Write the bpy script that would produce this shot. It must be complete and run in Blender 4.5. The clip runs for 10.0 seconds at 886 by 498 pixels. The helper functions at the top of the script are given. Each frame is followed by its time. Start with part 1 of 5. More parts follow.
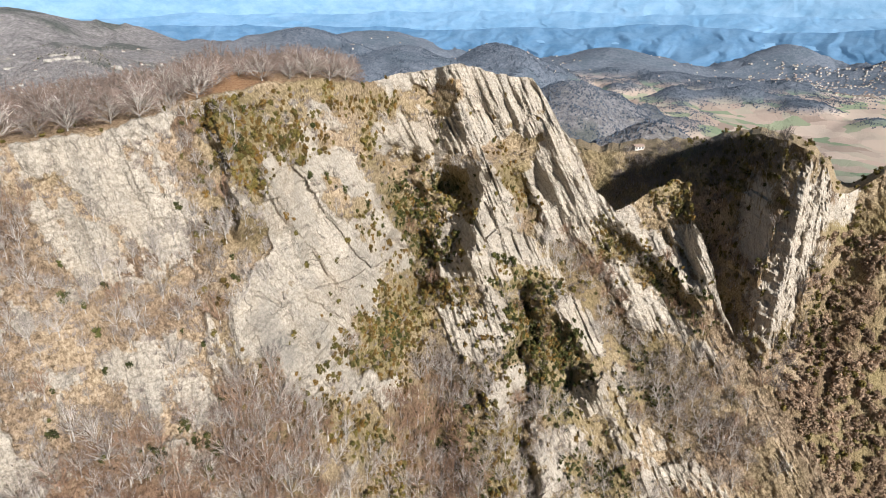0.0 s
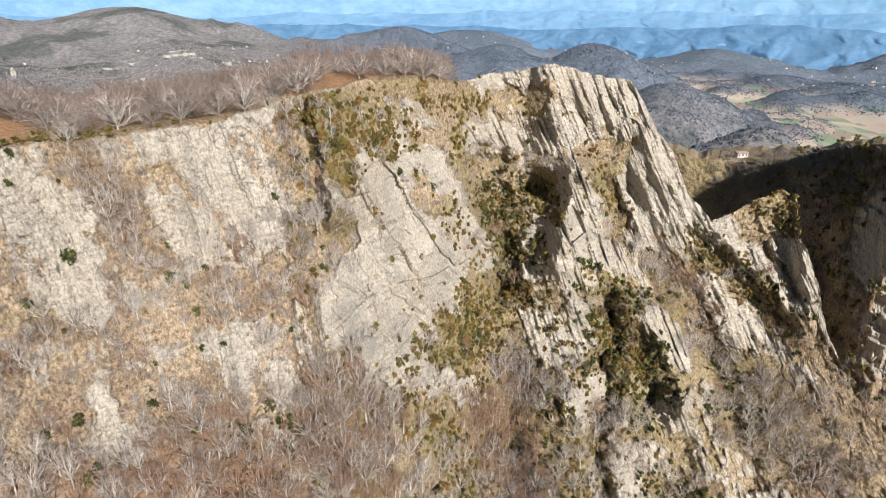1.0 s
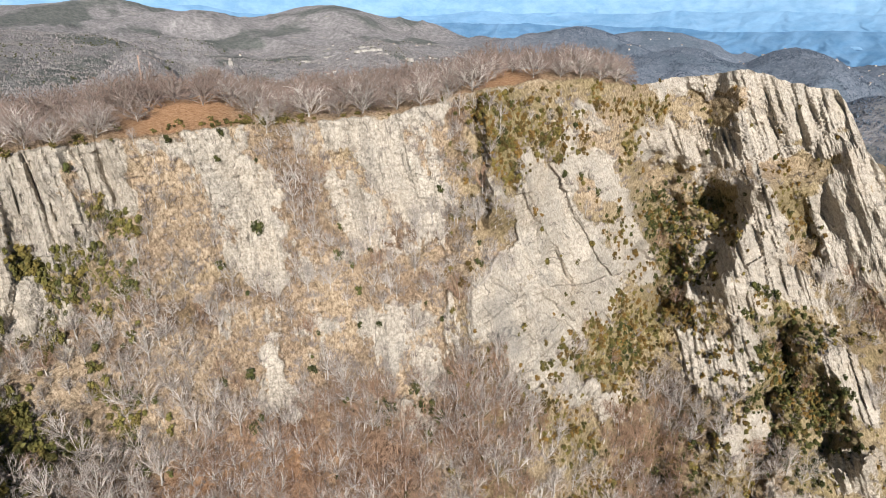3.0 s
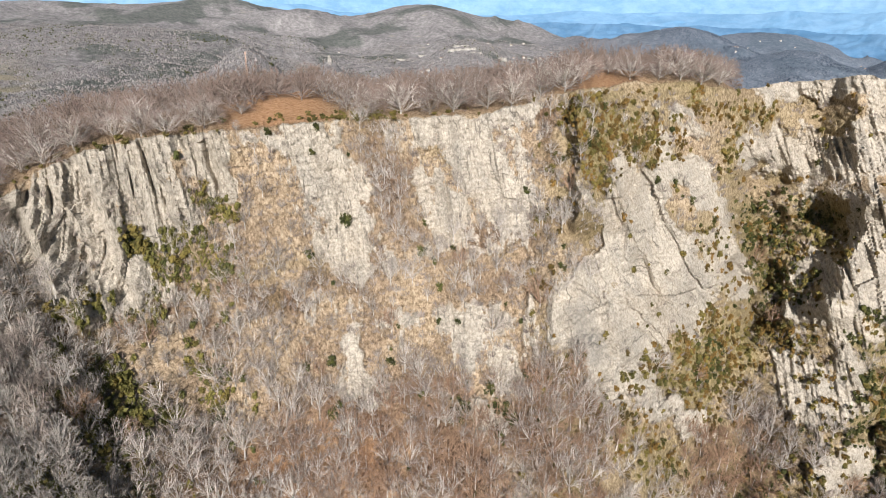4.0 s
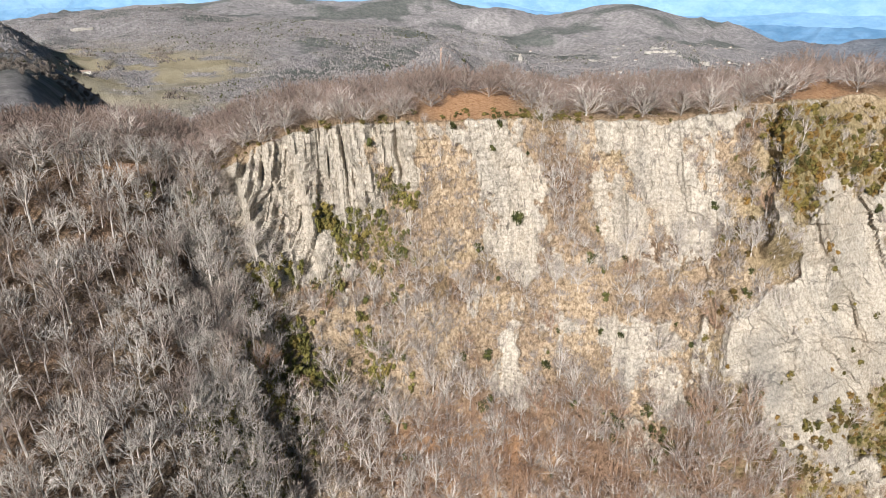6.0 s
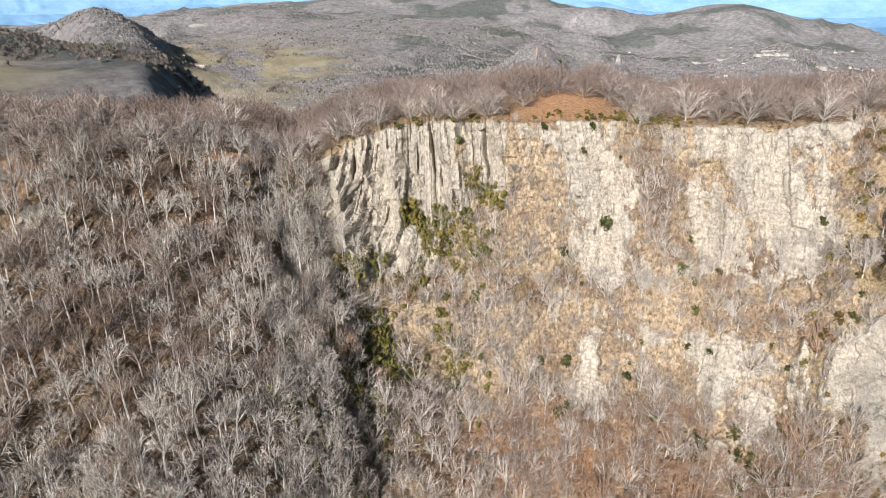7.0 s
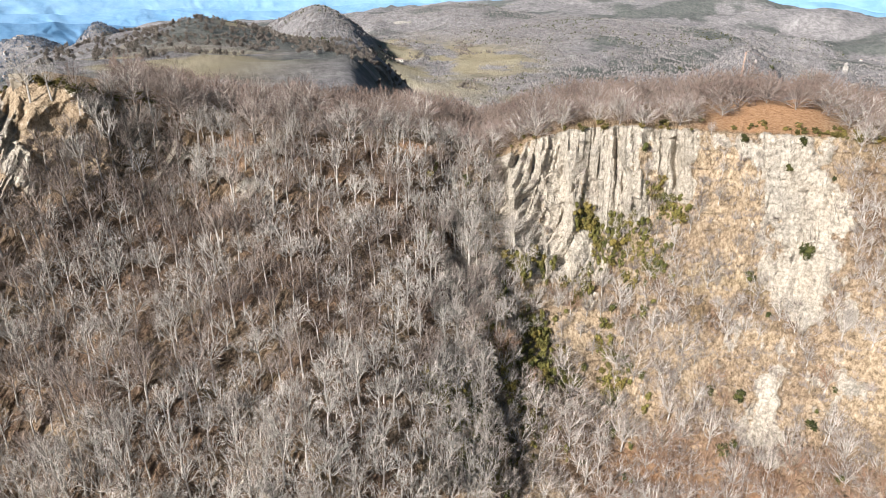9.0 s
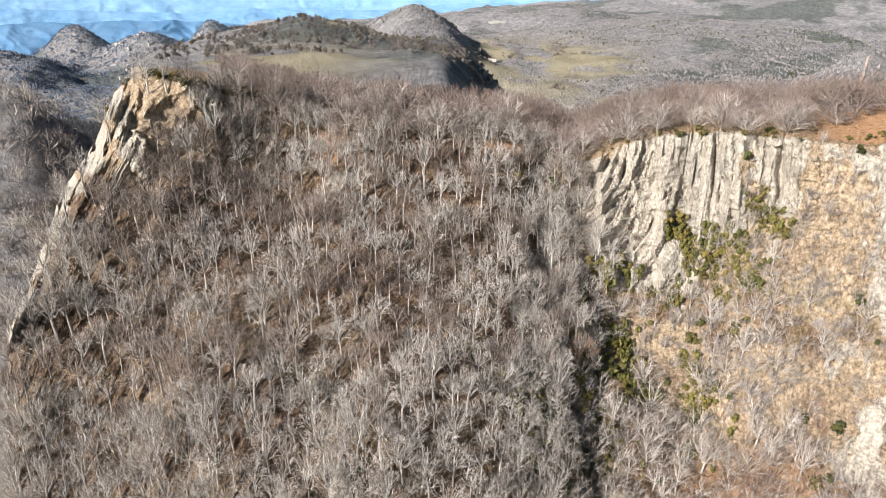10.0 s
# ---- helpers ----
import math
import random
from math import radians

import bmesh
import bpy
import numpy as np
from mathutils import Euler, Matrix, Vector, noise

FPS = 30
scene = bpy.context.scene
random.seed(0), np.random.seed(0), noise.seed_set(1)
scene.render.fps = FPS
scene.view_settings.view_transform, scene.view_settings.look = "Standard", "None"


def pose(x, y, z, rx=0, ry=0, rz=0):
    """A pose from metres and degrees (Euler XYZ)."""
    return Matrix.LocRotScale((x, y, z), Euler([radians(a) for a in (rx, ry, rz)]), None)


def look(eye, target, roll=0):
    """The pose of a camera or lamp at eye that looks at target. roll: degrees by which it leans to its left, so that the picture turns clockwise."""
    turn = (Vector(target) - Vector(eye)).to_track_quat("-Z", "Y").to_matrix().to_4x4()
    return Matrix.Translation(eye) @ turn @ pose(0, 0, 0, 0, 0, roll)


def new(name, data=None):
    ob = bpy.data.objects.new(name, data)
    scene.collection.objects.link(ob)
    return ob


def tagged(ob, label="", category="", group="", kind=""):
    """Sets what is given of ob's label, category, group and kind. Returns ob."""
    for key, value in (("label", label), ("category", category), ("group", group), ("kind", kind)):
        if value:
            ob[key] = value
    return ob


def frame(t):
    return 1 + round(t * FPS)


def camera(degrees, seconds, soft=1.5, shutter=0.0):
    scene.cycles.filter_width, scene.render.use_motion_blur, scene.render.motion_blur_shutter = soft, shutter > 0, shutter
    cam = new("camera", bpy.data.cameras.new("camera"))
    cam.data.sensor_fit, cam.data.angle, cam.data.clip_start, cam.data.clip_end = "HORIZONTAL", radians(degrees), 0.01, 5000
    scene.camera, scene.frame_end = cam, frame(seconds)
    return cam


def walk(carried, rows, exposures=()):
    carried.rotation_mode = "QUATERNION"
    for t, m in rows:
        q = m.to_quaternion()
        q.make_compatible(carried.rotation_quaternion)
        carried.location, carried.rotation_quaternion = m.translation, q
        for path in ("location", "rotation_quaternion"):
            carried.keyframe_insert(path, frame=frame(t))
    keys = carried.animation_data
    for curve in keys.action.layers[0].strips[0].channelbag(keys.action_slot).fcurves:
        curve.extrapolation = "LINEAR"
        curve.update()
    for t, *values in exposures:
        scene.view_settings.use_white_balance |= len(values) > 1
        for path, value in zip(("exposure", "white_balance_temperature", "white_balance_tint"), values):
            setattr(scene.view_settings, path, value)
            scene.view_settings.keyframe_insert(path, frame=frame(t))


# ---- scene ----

# ---------------------------------------------------------------- camera and walk
CZ = 200.0                                   # height of the hovering camera over the valley bottom
cam = camera(71.7, 10.0, soft=0.55)
# seconds, bearing, tilt, roll: the camera hovers and turns to its left
TURN = [(0, 0, -22.64, 0.18), (0.5, 4.5, -22.68, 0.06), (1, 8.5, -22.69, -0.04), (1.5, 12.31, -22.69, -0.06), (2, 16.05, -22.70, -0.05), (2.5, 20.1, -22.70, -0.05),
        (4, 32.59, -22.75, -0.13), (4.5, 36.88, -22.77, -0.13), (5, 41.08, -22.78, -0.16), (5.5, 45.32, -22.78, -0.08), (7, 57.97, -22.91, 0.07), (7.5, 62.26, -22.92, 0.09),
        (8, 66.49, -22.93, 0.11), (8.5, 70.8, -22.98, 0.10), (9, 74.98, -23.0, 0.08), (9.5, 79.16, -23.02, 0.11), (10, 83.32, -23.03, 0.02)]
walk(cam, [(t, pose(0, 0, CZ, 90 + tilt, 0, y) @ pose(0, 0, 0, 0, 0, roll)) for t, y, tilt, roll in TURN],
     exposures=[(0, 0.68), (2.5, 0.66), (5, 0.74), (7.5, 0.90), (10, 1.12)])

# ---------------------------------------------------------------- sky and sun
SUN_AZ, SUN_EL = 215.0, 27.0                 # the sun stands behind the camera; bearings turn left from +y
world = bpy.data.worlds.new("sky")
scene.world = world
world.use_nodes = True
nt = world.node_tree
sky = nt.nodes.new("ShaderNodeTexSky")
sky.sky_type, sky.sun_disc = "NISHITA", False
sky.air_density, sky.dust_density, sky.ozone_density = 1.4, 0.2, 4.0
sky.sun_elevation, sky.sun_rotation = radians(SUN_EL), radians(-SUN_AZ)
nt.links.new(sky.outputs[0], nt.nodes["Background"].inputs[0])
nt.nodes["Background"].inputs[1].default_value = 0.028
lamp = bpy.data.lights.new("sun", "SUN")
lamp.energy, lamp.angle, lamp.color = 5.0, radians(0.53), (1.0, 0.955, 0.90)
sun = new("sun", lamp)
sdir = Vector((-math.sin(radians(SUN_AZ)) * math.cos(radians(SUN_EL)), math.cos(radians(SUN_AZ)) * math.cos(radians(SUN_EL)), math.sin(radians(SUN_EL))))
sun.matrix_world = look(sdir * 400, (0, 0, 0))


# ---------------------------------------------------------------- small tools
def lattice(ix, iy, seed):
    h = (ix.astype(np.int64) * 374761393 + iy.astype(np.int64) * 668265263 + seed * 1442695041) & 0xFFFFFFFF
    h = ((h ^ (h >> 13)) * 1274126177) & 0xFFFFFFFF
    return ((h ^ (h >> 16)) & 0xFFFFFF) / float(0xFFFFFF)


def wave(x, y, seed=0):
    """Smooth value noise from 0 to 1."""
    x, y = np.broadcast_arrays(np.asarray(x, float), np.asarray(y, float))
    ix, iy = np.floor(x), np.floor(y)
    fx, fy = x - ix, y - iy
    fx, fy = fx * fx * (3 - 2 * fx), fy * fy * (3 - 2 * fy)
    a, b = lattice(ix, iy, seed), lattice(ix + 1, iy, seed)
    c, d = lattice(ix, iy + 1, seed), lattice(ix + 1, iy + 1, seed)
    return (a + (b - a) * fx) * (1 - fy) + (c + (d - c) * fx) * fy


def fbm(x, y, octaves=4, seed=0, gain=0.5):
    """Layered noise, about -1 to 1."""
    total, amp, norm = 0.0, 1.0, 0.0
    for k in range(octaves):
        total = total + amp * (wave(x * 2 ** k, y * 2 ** k, seed + k * 17) * 2 - 1)
        norm += amp
        amp *= gain
    return total / norm


def ridged(x, y, octaves=3, seed=0):
    total, amp, norm = 0.0, 1.0, 0.0
    for k in range(octaves):
        total = total + amp * (1 - np.abs(wave(x * 2 ** k, y * 2 ** k, seed + k * 13) * 2 - 1) * 2)
        norm += amp
        amp *= 0.5
    return total / norm


def step(a, b, x):
    t = np.clip((np.asarray(x, float) - a) / (b - a), 0, 1)
    return t * t * (3 - 2 * t)


def blob(az, el, a, e, ra, re, tilt=0.0):
    """A soft spot from 0 to 1 round the bearing a and the elevation e."""
    da, de = az - a, el - e
    da = da - tilt * de
    return np.exp(-((da / ra) ** 2 + (de / re) ** 2))


def smooth_line(table, az):
    """A curve through rows of (bearing, value)."""
    t = np.array(sorted(table))
    return np.interp(az, t[:, 0], t[:, 1])


def place_at(az, el, d):
    a = np.radians(az)
    return np.stack([-np.sin(a) * d, np.cos(a) * d, CZ + d * np.tan(np.radians(el))], -1)


def mesh_of(name, verts, faces, mats, which=None, smooth=False):
    """A mesh from arrays; faces all have the same number of corners."""
    verts, faces = np.asarray(verts, np.float32), np.asarray(faces, np.int32)
    me = bpy.data.meshes.new(name)
    me.vertices.add(len(verts))
    me.vertices.foreach_set("co", verts.ravel())
    n = faces.shape[1]
    me.loops.add(faces.size)
    me.loops.foreach_set("vertex_index", faces.ravel())
    me.polygons.add(len(faces))
    me.polygons.foreach_set("loop_start", np.arange(0, faces.size, n, dtype=np.int32))
    me.polygons.foreach_set("loop_total", np.full(len(faces), n, np.int32))
    for m in mats:
        me.materials.append(m)
    if which is not None:
        me.polygons.foreach_set("material_index", np.asarray(which, np.int32))
    me.polygons.foreach_set("use_smooth", np.full(len(faces), smooth))
    me.update(calc_edges=True)
    return me


def sheet_faces(cols, rows):
    i = np.arange(cols - 1)[:, None] * rows + np.arange(rows - 1)[None]
    return np.stack([i, i + 1, i + rows + 1, i + rows], -1).reshape(-1, 4)


def give(me, name, values):
    me.attributes.new(name, "FLOAT", "POINT").data.foreach_set("value", np.asarray(values, np.float32).ravel())


# ---------------------------------------------------------------- materials
class Nodes:
    def __init__(self, name, rough=0.9, spec=0.2):
        self.mat = bpy.data.materials.new(name)
        self.mat.use_nodes = True
        self.tree = self.mat.node_tree
        self.bsdf = self.tree.nodes["Principled BSDF"]
        self.bsdf.inputs["Roughness"].default_value = rough
        self.bsdf.inputs["Specular IOR Level"].default_value = spec
        self.pos = self.add("ShaderNodeNewGeometry").outputs["Position"]

    def add(self, kind, **values):
        n = self.tree.nodes.new(kind)
        for k, v in values.items():
            n.inputs[k.replace("_", " ")].default_value = v
        return n

    def link(self, a, b):
        self.tree.links.new(a, b)

    def noise(self, scale, detail=4.0, stretch=(1, 1, 1), rough=0.55, turn=(0, 0, 0)):
        m = self.add("ShaderNodeMapping", Scale=stretch, Rotation=turn)
        self.link(self.pos, m.inputs["Vector"])
        n = self.add("ShaderNodeTexNoise", Scale=scale, Detail=detail, Roughness=rough)
        self.link(m.outputs[0], n.inputs["Vector"])
        return n.outputs["Fac"]

    def ramp(self, fac, *stops):
        r = self.add("ShaderNodeValToRGB")
        while len(r.color_ramp.elements) < len(stops):
            r.color_ramp.elements.new(0.5)
        for e, (p, c) in zip(r.color_ramp.elements, stops):
            e.position, e.color = p, (*c, 1) if len(c) == 3 else c
        self.link(fac, r.inputs[0])
        return r.outputs[0]

    def mix(self, fac, a, b, blend="MIX"):
        n = self.tree.nodes.new("ShaderNodeMix")
        n.data_type, n.blend_type = "RGBA", blend
        for v, k in ((fac, 0), (a, 6), (b, 7)):
            if isinstance(v, (int, float)):
                n.inputs[k].default_value = v
            elif isinstance(v, tuple):
                n.inputs[k].default_value = (*v, 1)
            else:
                self.link(v, n.inputs[k])
        return n.outputs[2]

    def math(self, op, a, b=0.0, c=0.0):
        n = self.tree.nodes.new("ShaderNodeMath")
        n.operation = op
        for v, k in ((a, 0), (b, 1), (c, 2)):
            if isinstance(v, (int, float)):
                n.inputs[k].default_value = v
            else:
                self.link(v, n.inputs[k])
        return n.outputs[0]

    def attr(self, name):
        n = self.add("ShaderNodeAttribute")
        n.attribute_name = name
        return n.outputs["Fac"]

    def done(self, colour, height=None, strength=0.5, distance=0.2):
        if isinstance(colour, tuple):
            self.bsdf.inputs["Base Color"].default_value = (*colour, 1)
        else:
            self.link(colour, self.bsdf.inputs["Base Color"])
        if height is not None:
            b = self.add("ShaderNodeBump", Strength=strength, Distance=distance)
            self.link(height, b.inputs["Height"])
            self.link(b.outputs[0], self.bsdf.inputs["Normal"])
        return self.mat


def cliff_material():
    n = Nodes("limestone_and_turf")
    lie = n.add("ShaderNodeCombineXYZ")
    n.link(n.attr("along"), lie.inputs[0])
    n.link(n.attr("rise"), lie.inputs[2])
    where, n.pos = n.pos, lie.outputs[0]
    streak = n.noise(0.35, 6, (1.0, 1.0, 0.10), 0.7)
    thin = n.noise(1.3, 6, (1.0, 1.0, 0.13), 0.75)
    bed = n.noise(0.75, 6, (0.10, 0.10, 1.0), 0.7)
    crack = n.noise(0.8, 4, (1.0, 1.0, 0.07), 0.6)
    shelf = n.noise(1.0, 4, (0.12, 0.12, 1.0), 0.6)
    n.pos = where
    grain = n.noise(1.5, 8, (1, 1, 0.8), 0.8)
    large = n.noise(0.06, 4)
    tone = n.noise(0.16, 5, (1, 1, 0.5), 0.6)
    rock = n.ramp(streak, (0.30, (0.17, 0.152, 0.132)), (0.44, (0.38, 0.335, 0.278)), (0.60, (0.59, 0.528, 0.447)))
    rock = n.mix(n.ramp(bed, (0.38, (0.6, 0.6, 0.6)), (0.52, (0, 0, 0))), rock, (0.31, 0.272, 0.225))
    rock = n.mix(n.ramp(bed, (0.56, (0, 0, 0)), (0.66, (0.6, 0.6, 0.6))), rock, (0.56, 0.508, 0.434))
    rock = n.mix(n.ramp(tone, (0.36, (0.65, 0.65, 0.65)), (0.49, (0, 0, 0))), rock, (0.33, 0.31, 0.28))
    rock = n.mix(n.ramp(large, (0.52, (0, 0, 0)), (0.70, (0.4, 0.4, 0.4))), rock, (0.42, 0.315, 0.205))
    rock = n.mix(0.48, rock, n.ramp(grain, (0.37, (0.07, 0.06, 0.05)), (0.47, (0.38, 0.335, 0.278)), (0.58, (0.71, 0.642, 0.555))))
    rock = n.mix(n.ramp(thin, (0.36, (0.85, 0.85, 0.85)), (0.45, (0, 0, 0))), rock, (0.12, 0.105, 0.088))
    rock = n.mix(n.math("MULTIPLY", n.ramp(crack, (0.34, (0.55, 0.55, 0.55)), (0.40, (0, 0, 0))), n.ramp(tone, (0.44, (0, 0, 0)), (0.56, (1, 1, 1)))), rock, (0.09, 0.08, 0.066))
    rock = n.mix(n.math("MULTIPLY", n.ramp(shelf, (0.34, (0.25, 0.25, 0.25)), (0.40, (0, 0, 0))), n.ramp(large, (0.42, (0, 0, 0)), (0.52, (1, 1, 1)))), rock, (0.13, 0.112, 0.09))
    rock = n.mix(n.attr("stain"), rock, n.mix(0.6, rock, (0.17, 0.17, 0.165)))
    tuft = n.noise(1.2, 9, (1, 1, 0.6), 0.85)
    turf = n.ramp(tuft, (0.37, (0.08, 0.056, 0.035)), (0.45, (0.25, 0.185, 0.122)), (0.53, (0.44, 0.335, 0.228)), (0.64, (0.62, 0.53, 0.415)))
    leaf = n.ramp(tuft, (0.36, (0.025, 0.017, 0.012)), (0.48, (0.115, 0.075, 0.050)), (0.64, (0.33, 0.22, 0.145)))
    turf = n.mix(n.attr("litter"), turf, leaf)
    turf = n.mix(n.attr("moss"), turf, n.ramp(tuft, (0.35, (0.05, 0.044, 0.02)), (0.5, (0.22, 0.175, 0.085)), (0.66, (0.44, 0.36, 0.21))))
    turf = n.mix(n.attr("bracken"), turf, n.ramp(tuft, (0.34, (0.20, 0.10, 0.05)), (0.48, (0.54, 0.285, 0.145)), (0.64, (0.68, 0.43, 0.25))))
    cut = n.math("ADD", n.attr("bare"), n.math("MULTIPLY", n.math("SUBTRACT", n.noise(0.7, 9, (1, 1, 0.45), 0.8), 0.5), 2.0))
    mask = n.ramp(cut, (0.42, (0, 0, 0)), (0.54, (1, 1, 1)))
    relief = n.math("ADD", n.math("MULTIPLY", grain, 0.8), n.math("ADD", n.math("MULTIPLY", thin, 1.2), n.math("MULTIPLY", bed, 0.6)))
    return n.done(n.mix(mask, turf, rock), relief, 0.9, 0.7)


def country_material():
    n = Nodes("far_country")
    wood = n.noise(0.06, 8, (1, 1, 1), 0.85)
    patch = n.noise(0.004, 4)
    c = n.ramp(wood, (0.36, (0.15, 0.145, 0.152)), (0.50, (0.285, 0.27, 0.275)), (0.62, (0.43, 0.408, 0.41)))
    pale = n.noise(0.012, 6, (1, 1, 3.0), 0.7)
    c = n.mix(n.ramp(pale, (0.62, (0, 0, 0)), (0.68, (0.8, 0.8, 0.8))), c, (0.46, 0.42, 0.36))
    pine = n.ramp(wood, (0.34, (0.06, 0.072, 0.07)), (0.66, (0.17, 0.185, 0.165)))
    c = n.mix(n.ramp(patch, (0.52, (0, 0, 0)), (0.60, (0.8, 0.8, 0.8))), c, pine)
    # far hills turn blue: haze put into the ground's base colour
    c = n.mix(n.attr("far_haze"), c, n.ramp(wood, (0.36, (0.085, 0.12, 0.175)), (0.52, (0.14, 0.185, 0.25)), (0.64, (0.205, 0.245, 0.305))))
    grass = n.ramp(n.noise(0.02, 4), (0.35, (0.31, 0.27, 0.18)), (0.65, (0.47, 0.41, 0.30)))
    v = n.add("ShaderNodeTexVoronoi", Scale=0.016)
    v.distance = "CHEBYCHEV"
    n.link(n.pos, v.inputs["Vector"])
    sep = n.add("ShaderNodeSeparateColor")
    n.link(v.outputs["Color"], sep.inputs[0])
    field = n.ramp(sep.outputs[0], (0.0, (0.58, 0.45, 0.38)), (0.4, (0.68, 0.57, 0.48)), (0.55, (0.25, 0.34, 0.22)), (0.66, (0.40, 0.44, 0.30)), (0.74, (0.60, 0.50, 0.42)), (1.0, (0.42, 0.32, 0.27)))
    grass = n.mix(0.45, grass, n.ramp(sep.outputs[1], (0.0, (0.20, 0.175, 0.10)), (0.5, (0.40, 0.34, 0.22)), (1.0, (0.52, 0.45, 0.33))))
    c = n.mix(n.attr("meadow"), c, grass)
    c = n.mix(n.attr("fields"), c, field)
    return n.done(c, wood, 1.0, 9.0)


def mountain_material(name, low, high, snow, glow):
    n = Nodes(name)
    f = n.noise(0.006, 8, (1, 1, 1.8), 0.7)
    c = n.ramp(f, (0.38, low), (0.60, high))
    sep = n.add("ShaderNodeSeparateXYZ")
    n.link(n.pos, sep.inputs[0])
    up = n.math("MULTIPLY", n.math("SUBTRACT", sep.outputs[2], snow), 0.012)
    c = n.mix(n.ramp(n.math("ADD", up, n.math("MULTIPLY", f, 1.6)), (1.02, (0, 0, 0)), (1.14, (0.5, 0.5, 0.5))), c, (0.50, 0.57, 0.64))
    # the slopes glow in their own colour, in place of haze before them
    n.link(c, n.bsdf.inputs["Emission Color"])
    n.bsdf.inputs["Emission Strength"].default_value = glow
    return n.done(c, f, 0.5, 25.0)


def plain_material(name, a, b, scale=2.0, rough=0.9, by_island=0.0):
    n = Nodes(name, rough)
    c = n.mix(n.ramp(n.noise(scale, 4), (0.35, (0, 0, 0)), (0.65, (1, 1, 1))), a, b)
    if by_island:
        r = n.add("ShaderNodeObjectInfo").outputs["Random"]
        g = n.pos.node.outputs["Random Per Island"]
        f = n.math("ADD", n.math("MULTIPLY", n.math("ADD", n.math("MULTIPLY", g, 0.6), n.math("MULTIPLY", r, 0.4)), by_island), 1 - by_island / 2)
        c = n.mix(1.0, c, f, "MULTIPLY")
    return n.done(c)


ROCK = cliff_material()
COUNTRY = country_material()
BARK = plain_material("grey_beech_bark", (0.24, 0.22, 0.20), (0.52, 0.485, 0.45), 1.0)
TWIG = plain_material("bare_twigs", (0.17, 0.14, 0.125), (0.33, 0.285, 0.26), 0.15, 0.9, 0.8)
PALE_TWIG = plain_material("pale_twigs", (0.36, 0.32, 0.29), (0.56, 0.51, 0.47), 0.3, 0.9, 0.7)
SLOPE_TWIG = plain_material("silver_grey_twigs", (0.19, 0.163, 0.146), (0.54, 0.49, 0.45), 0.25, 0.9, 1.1)
HAZE_TWIG = plain_material("brown_twigs", (0.14, 0.10, 0.085), (0.26, 0.19, 0.16), 0.08, 0.9, 0.8)
EDGE_TWIG = plain_material("brown_grey_twigs", (0.16, 0.128, 0.113), (0.33, 0.275, 0.243), 0.10, 0.9, 0.9)
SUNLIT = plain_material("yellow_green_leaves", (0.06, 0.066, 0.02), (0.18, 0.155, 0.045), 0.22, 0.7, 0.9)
KNOLL = plain_material("grey_brown_crowns", (0.125, 0.105, 0.09), (0.235, 0.205, 0.18), 0.05, 0.9, 0.9)
AUTUMN = plain_material("russet_crowns", (0.20, 0.14, 0.095), (0.40, 0.29, 0.205), 0.05, 0.9, 0.9)
RUSSET = plain_material("russet_twigs", (0.20, 0.12, 0.08), (0.40, 0.265, 0.185), 0.12, 0.9, 0.8)
BOX = plain_material("russet_box_leaves", (0.075, 0.056, 0.018), (0.23, 0.135, 0.038), 0.22, 0.7, 0.9)
OLIVE = plain_material("olive_leaves", (0.06, 0.058, 0.018), (0.19, 0.145, 0.042), 0.22, 0.7, 0.9)
GREEN = plain_material("dark_evergreen_leaves", (0.026, 0.031, 0.010), (0.088, 0.088, 0.026), 0.5, 0.7, 0.9)


HAZEL = plain_material("pale_grey_woods", (0.19, 0.175, 0.174), (0.34, 0.315, 0.31), 0.02, 0.9, 0.8)
# woods far off: the blue-grey of haze is put into their colour
HAZED_WOOD = plain_material("haze_tinted_woods", (0.10, 0.13, 0.18), (0.18, 0.215, 0.275), 0.01, 0.9, 0.6)
WHITEWASH = plain_material("pale_plaster", (0.44, 0.42, 0.39), (0.60, 0.58, 0.54), 0.5)
TILE = plain_material("clay_tiles", (0.26, 0.19, 0.155), (0.36, 0.275, 0.225), 0.8)
RUBBLE = plain_material("rubble_masonry", (0.42, 0.36, 0.28), (0.62, 0.55, 0.45), 1.2)
EARTH = plain_material("bare_reddish_earth", (0.40, 0.27, 0.21), (0.52, 0.38, 0.31), 0.05)
PALE_ROCK = plain_material("pale_outcrop_rock", (0.24, 0.225, 0.205), (0.40, 0.38, 0.35), 0.2)

# ---------------------------------------------------------------- the ridge: crest line and reach of the face
# crest: bearing, elevation of the edge as seen from the hovering point
CREST_WOODS = [(132, -46), (126, -36), (122.7, -25), (119.5, -20.5), (116.2, -14.8), (113, -11.2), (111, -7.6), (109, -6.4), (105, -7.6),
               (100, -9.2), (92, -12.0), (84, -12.6), (78, -13.0), (73, -14.4), (71.3, -15.4), (69, -14.4), (67.5, -13.2), (64, -12.0),
               (59, -11.3), (52, -11.2), (47, -11.0), (41, -10.7), (35, -10.8), (28, -10.2)]
CREST_HEAD = [(24.2, -9.1), (21.4, -8.4), (16, -7.4), (11, -7.1), (7.5, -7.5), (3.4, -6.6), (-1.6, -5.75), (-4.4, -6.6), (-8, -7.0), (-9.4, -8.7),
              (-10.9, -11.2), (-12.4, -12.8), (-14.2, -16.3), (-16.5, -18.2), (-17.6, -17.8), (-19.5, -16.2), (-21.5, -15.0), (-22.7, -15.6), (-23.5, -18.3), (-24.8, -20.3), (-25.8, -22.2), (-27.2, -25.5),
              (-30.5, -29.6), (-37, -34.5), (-40, -37.2), (-46, -44)]
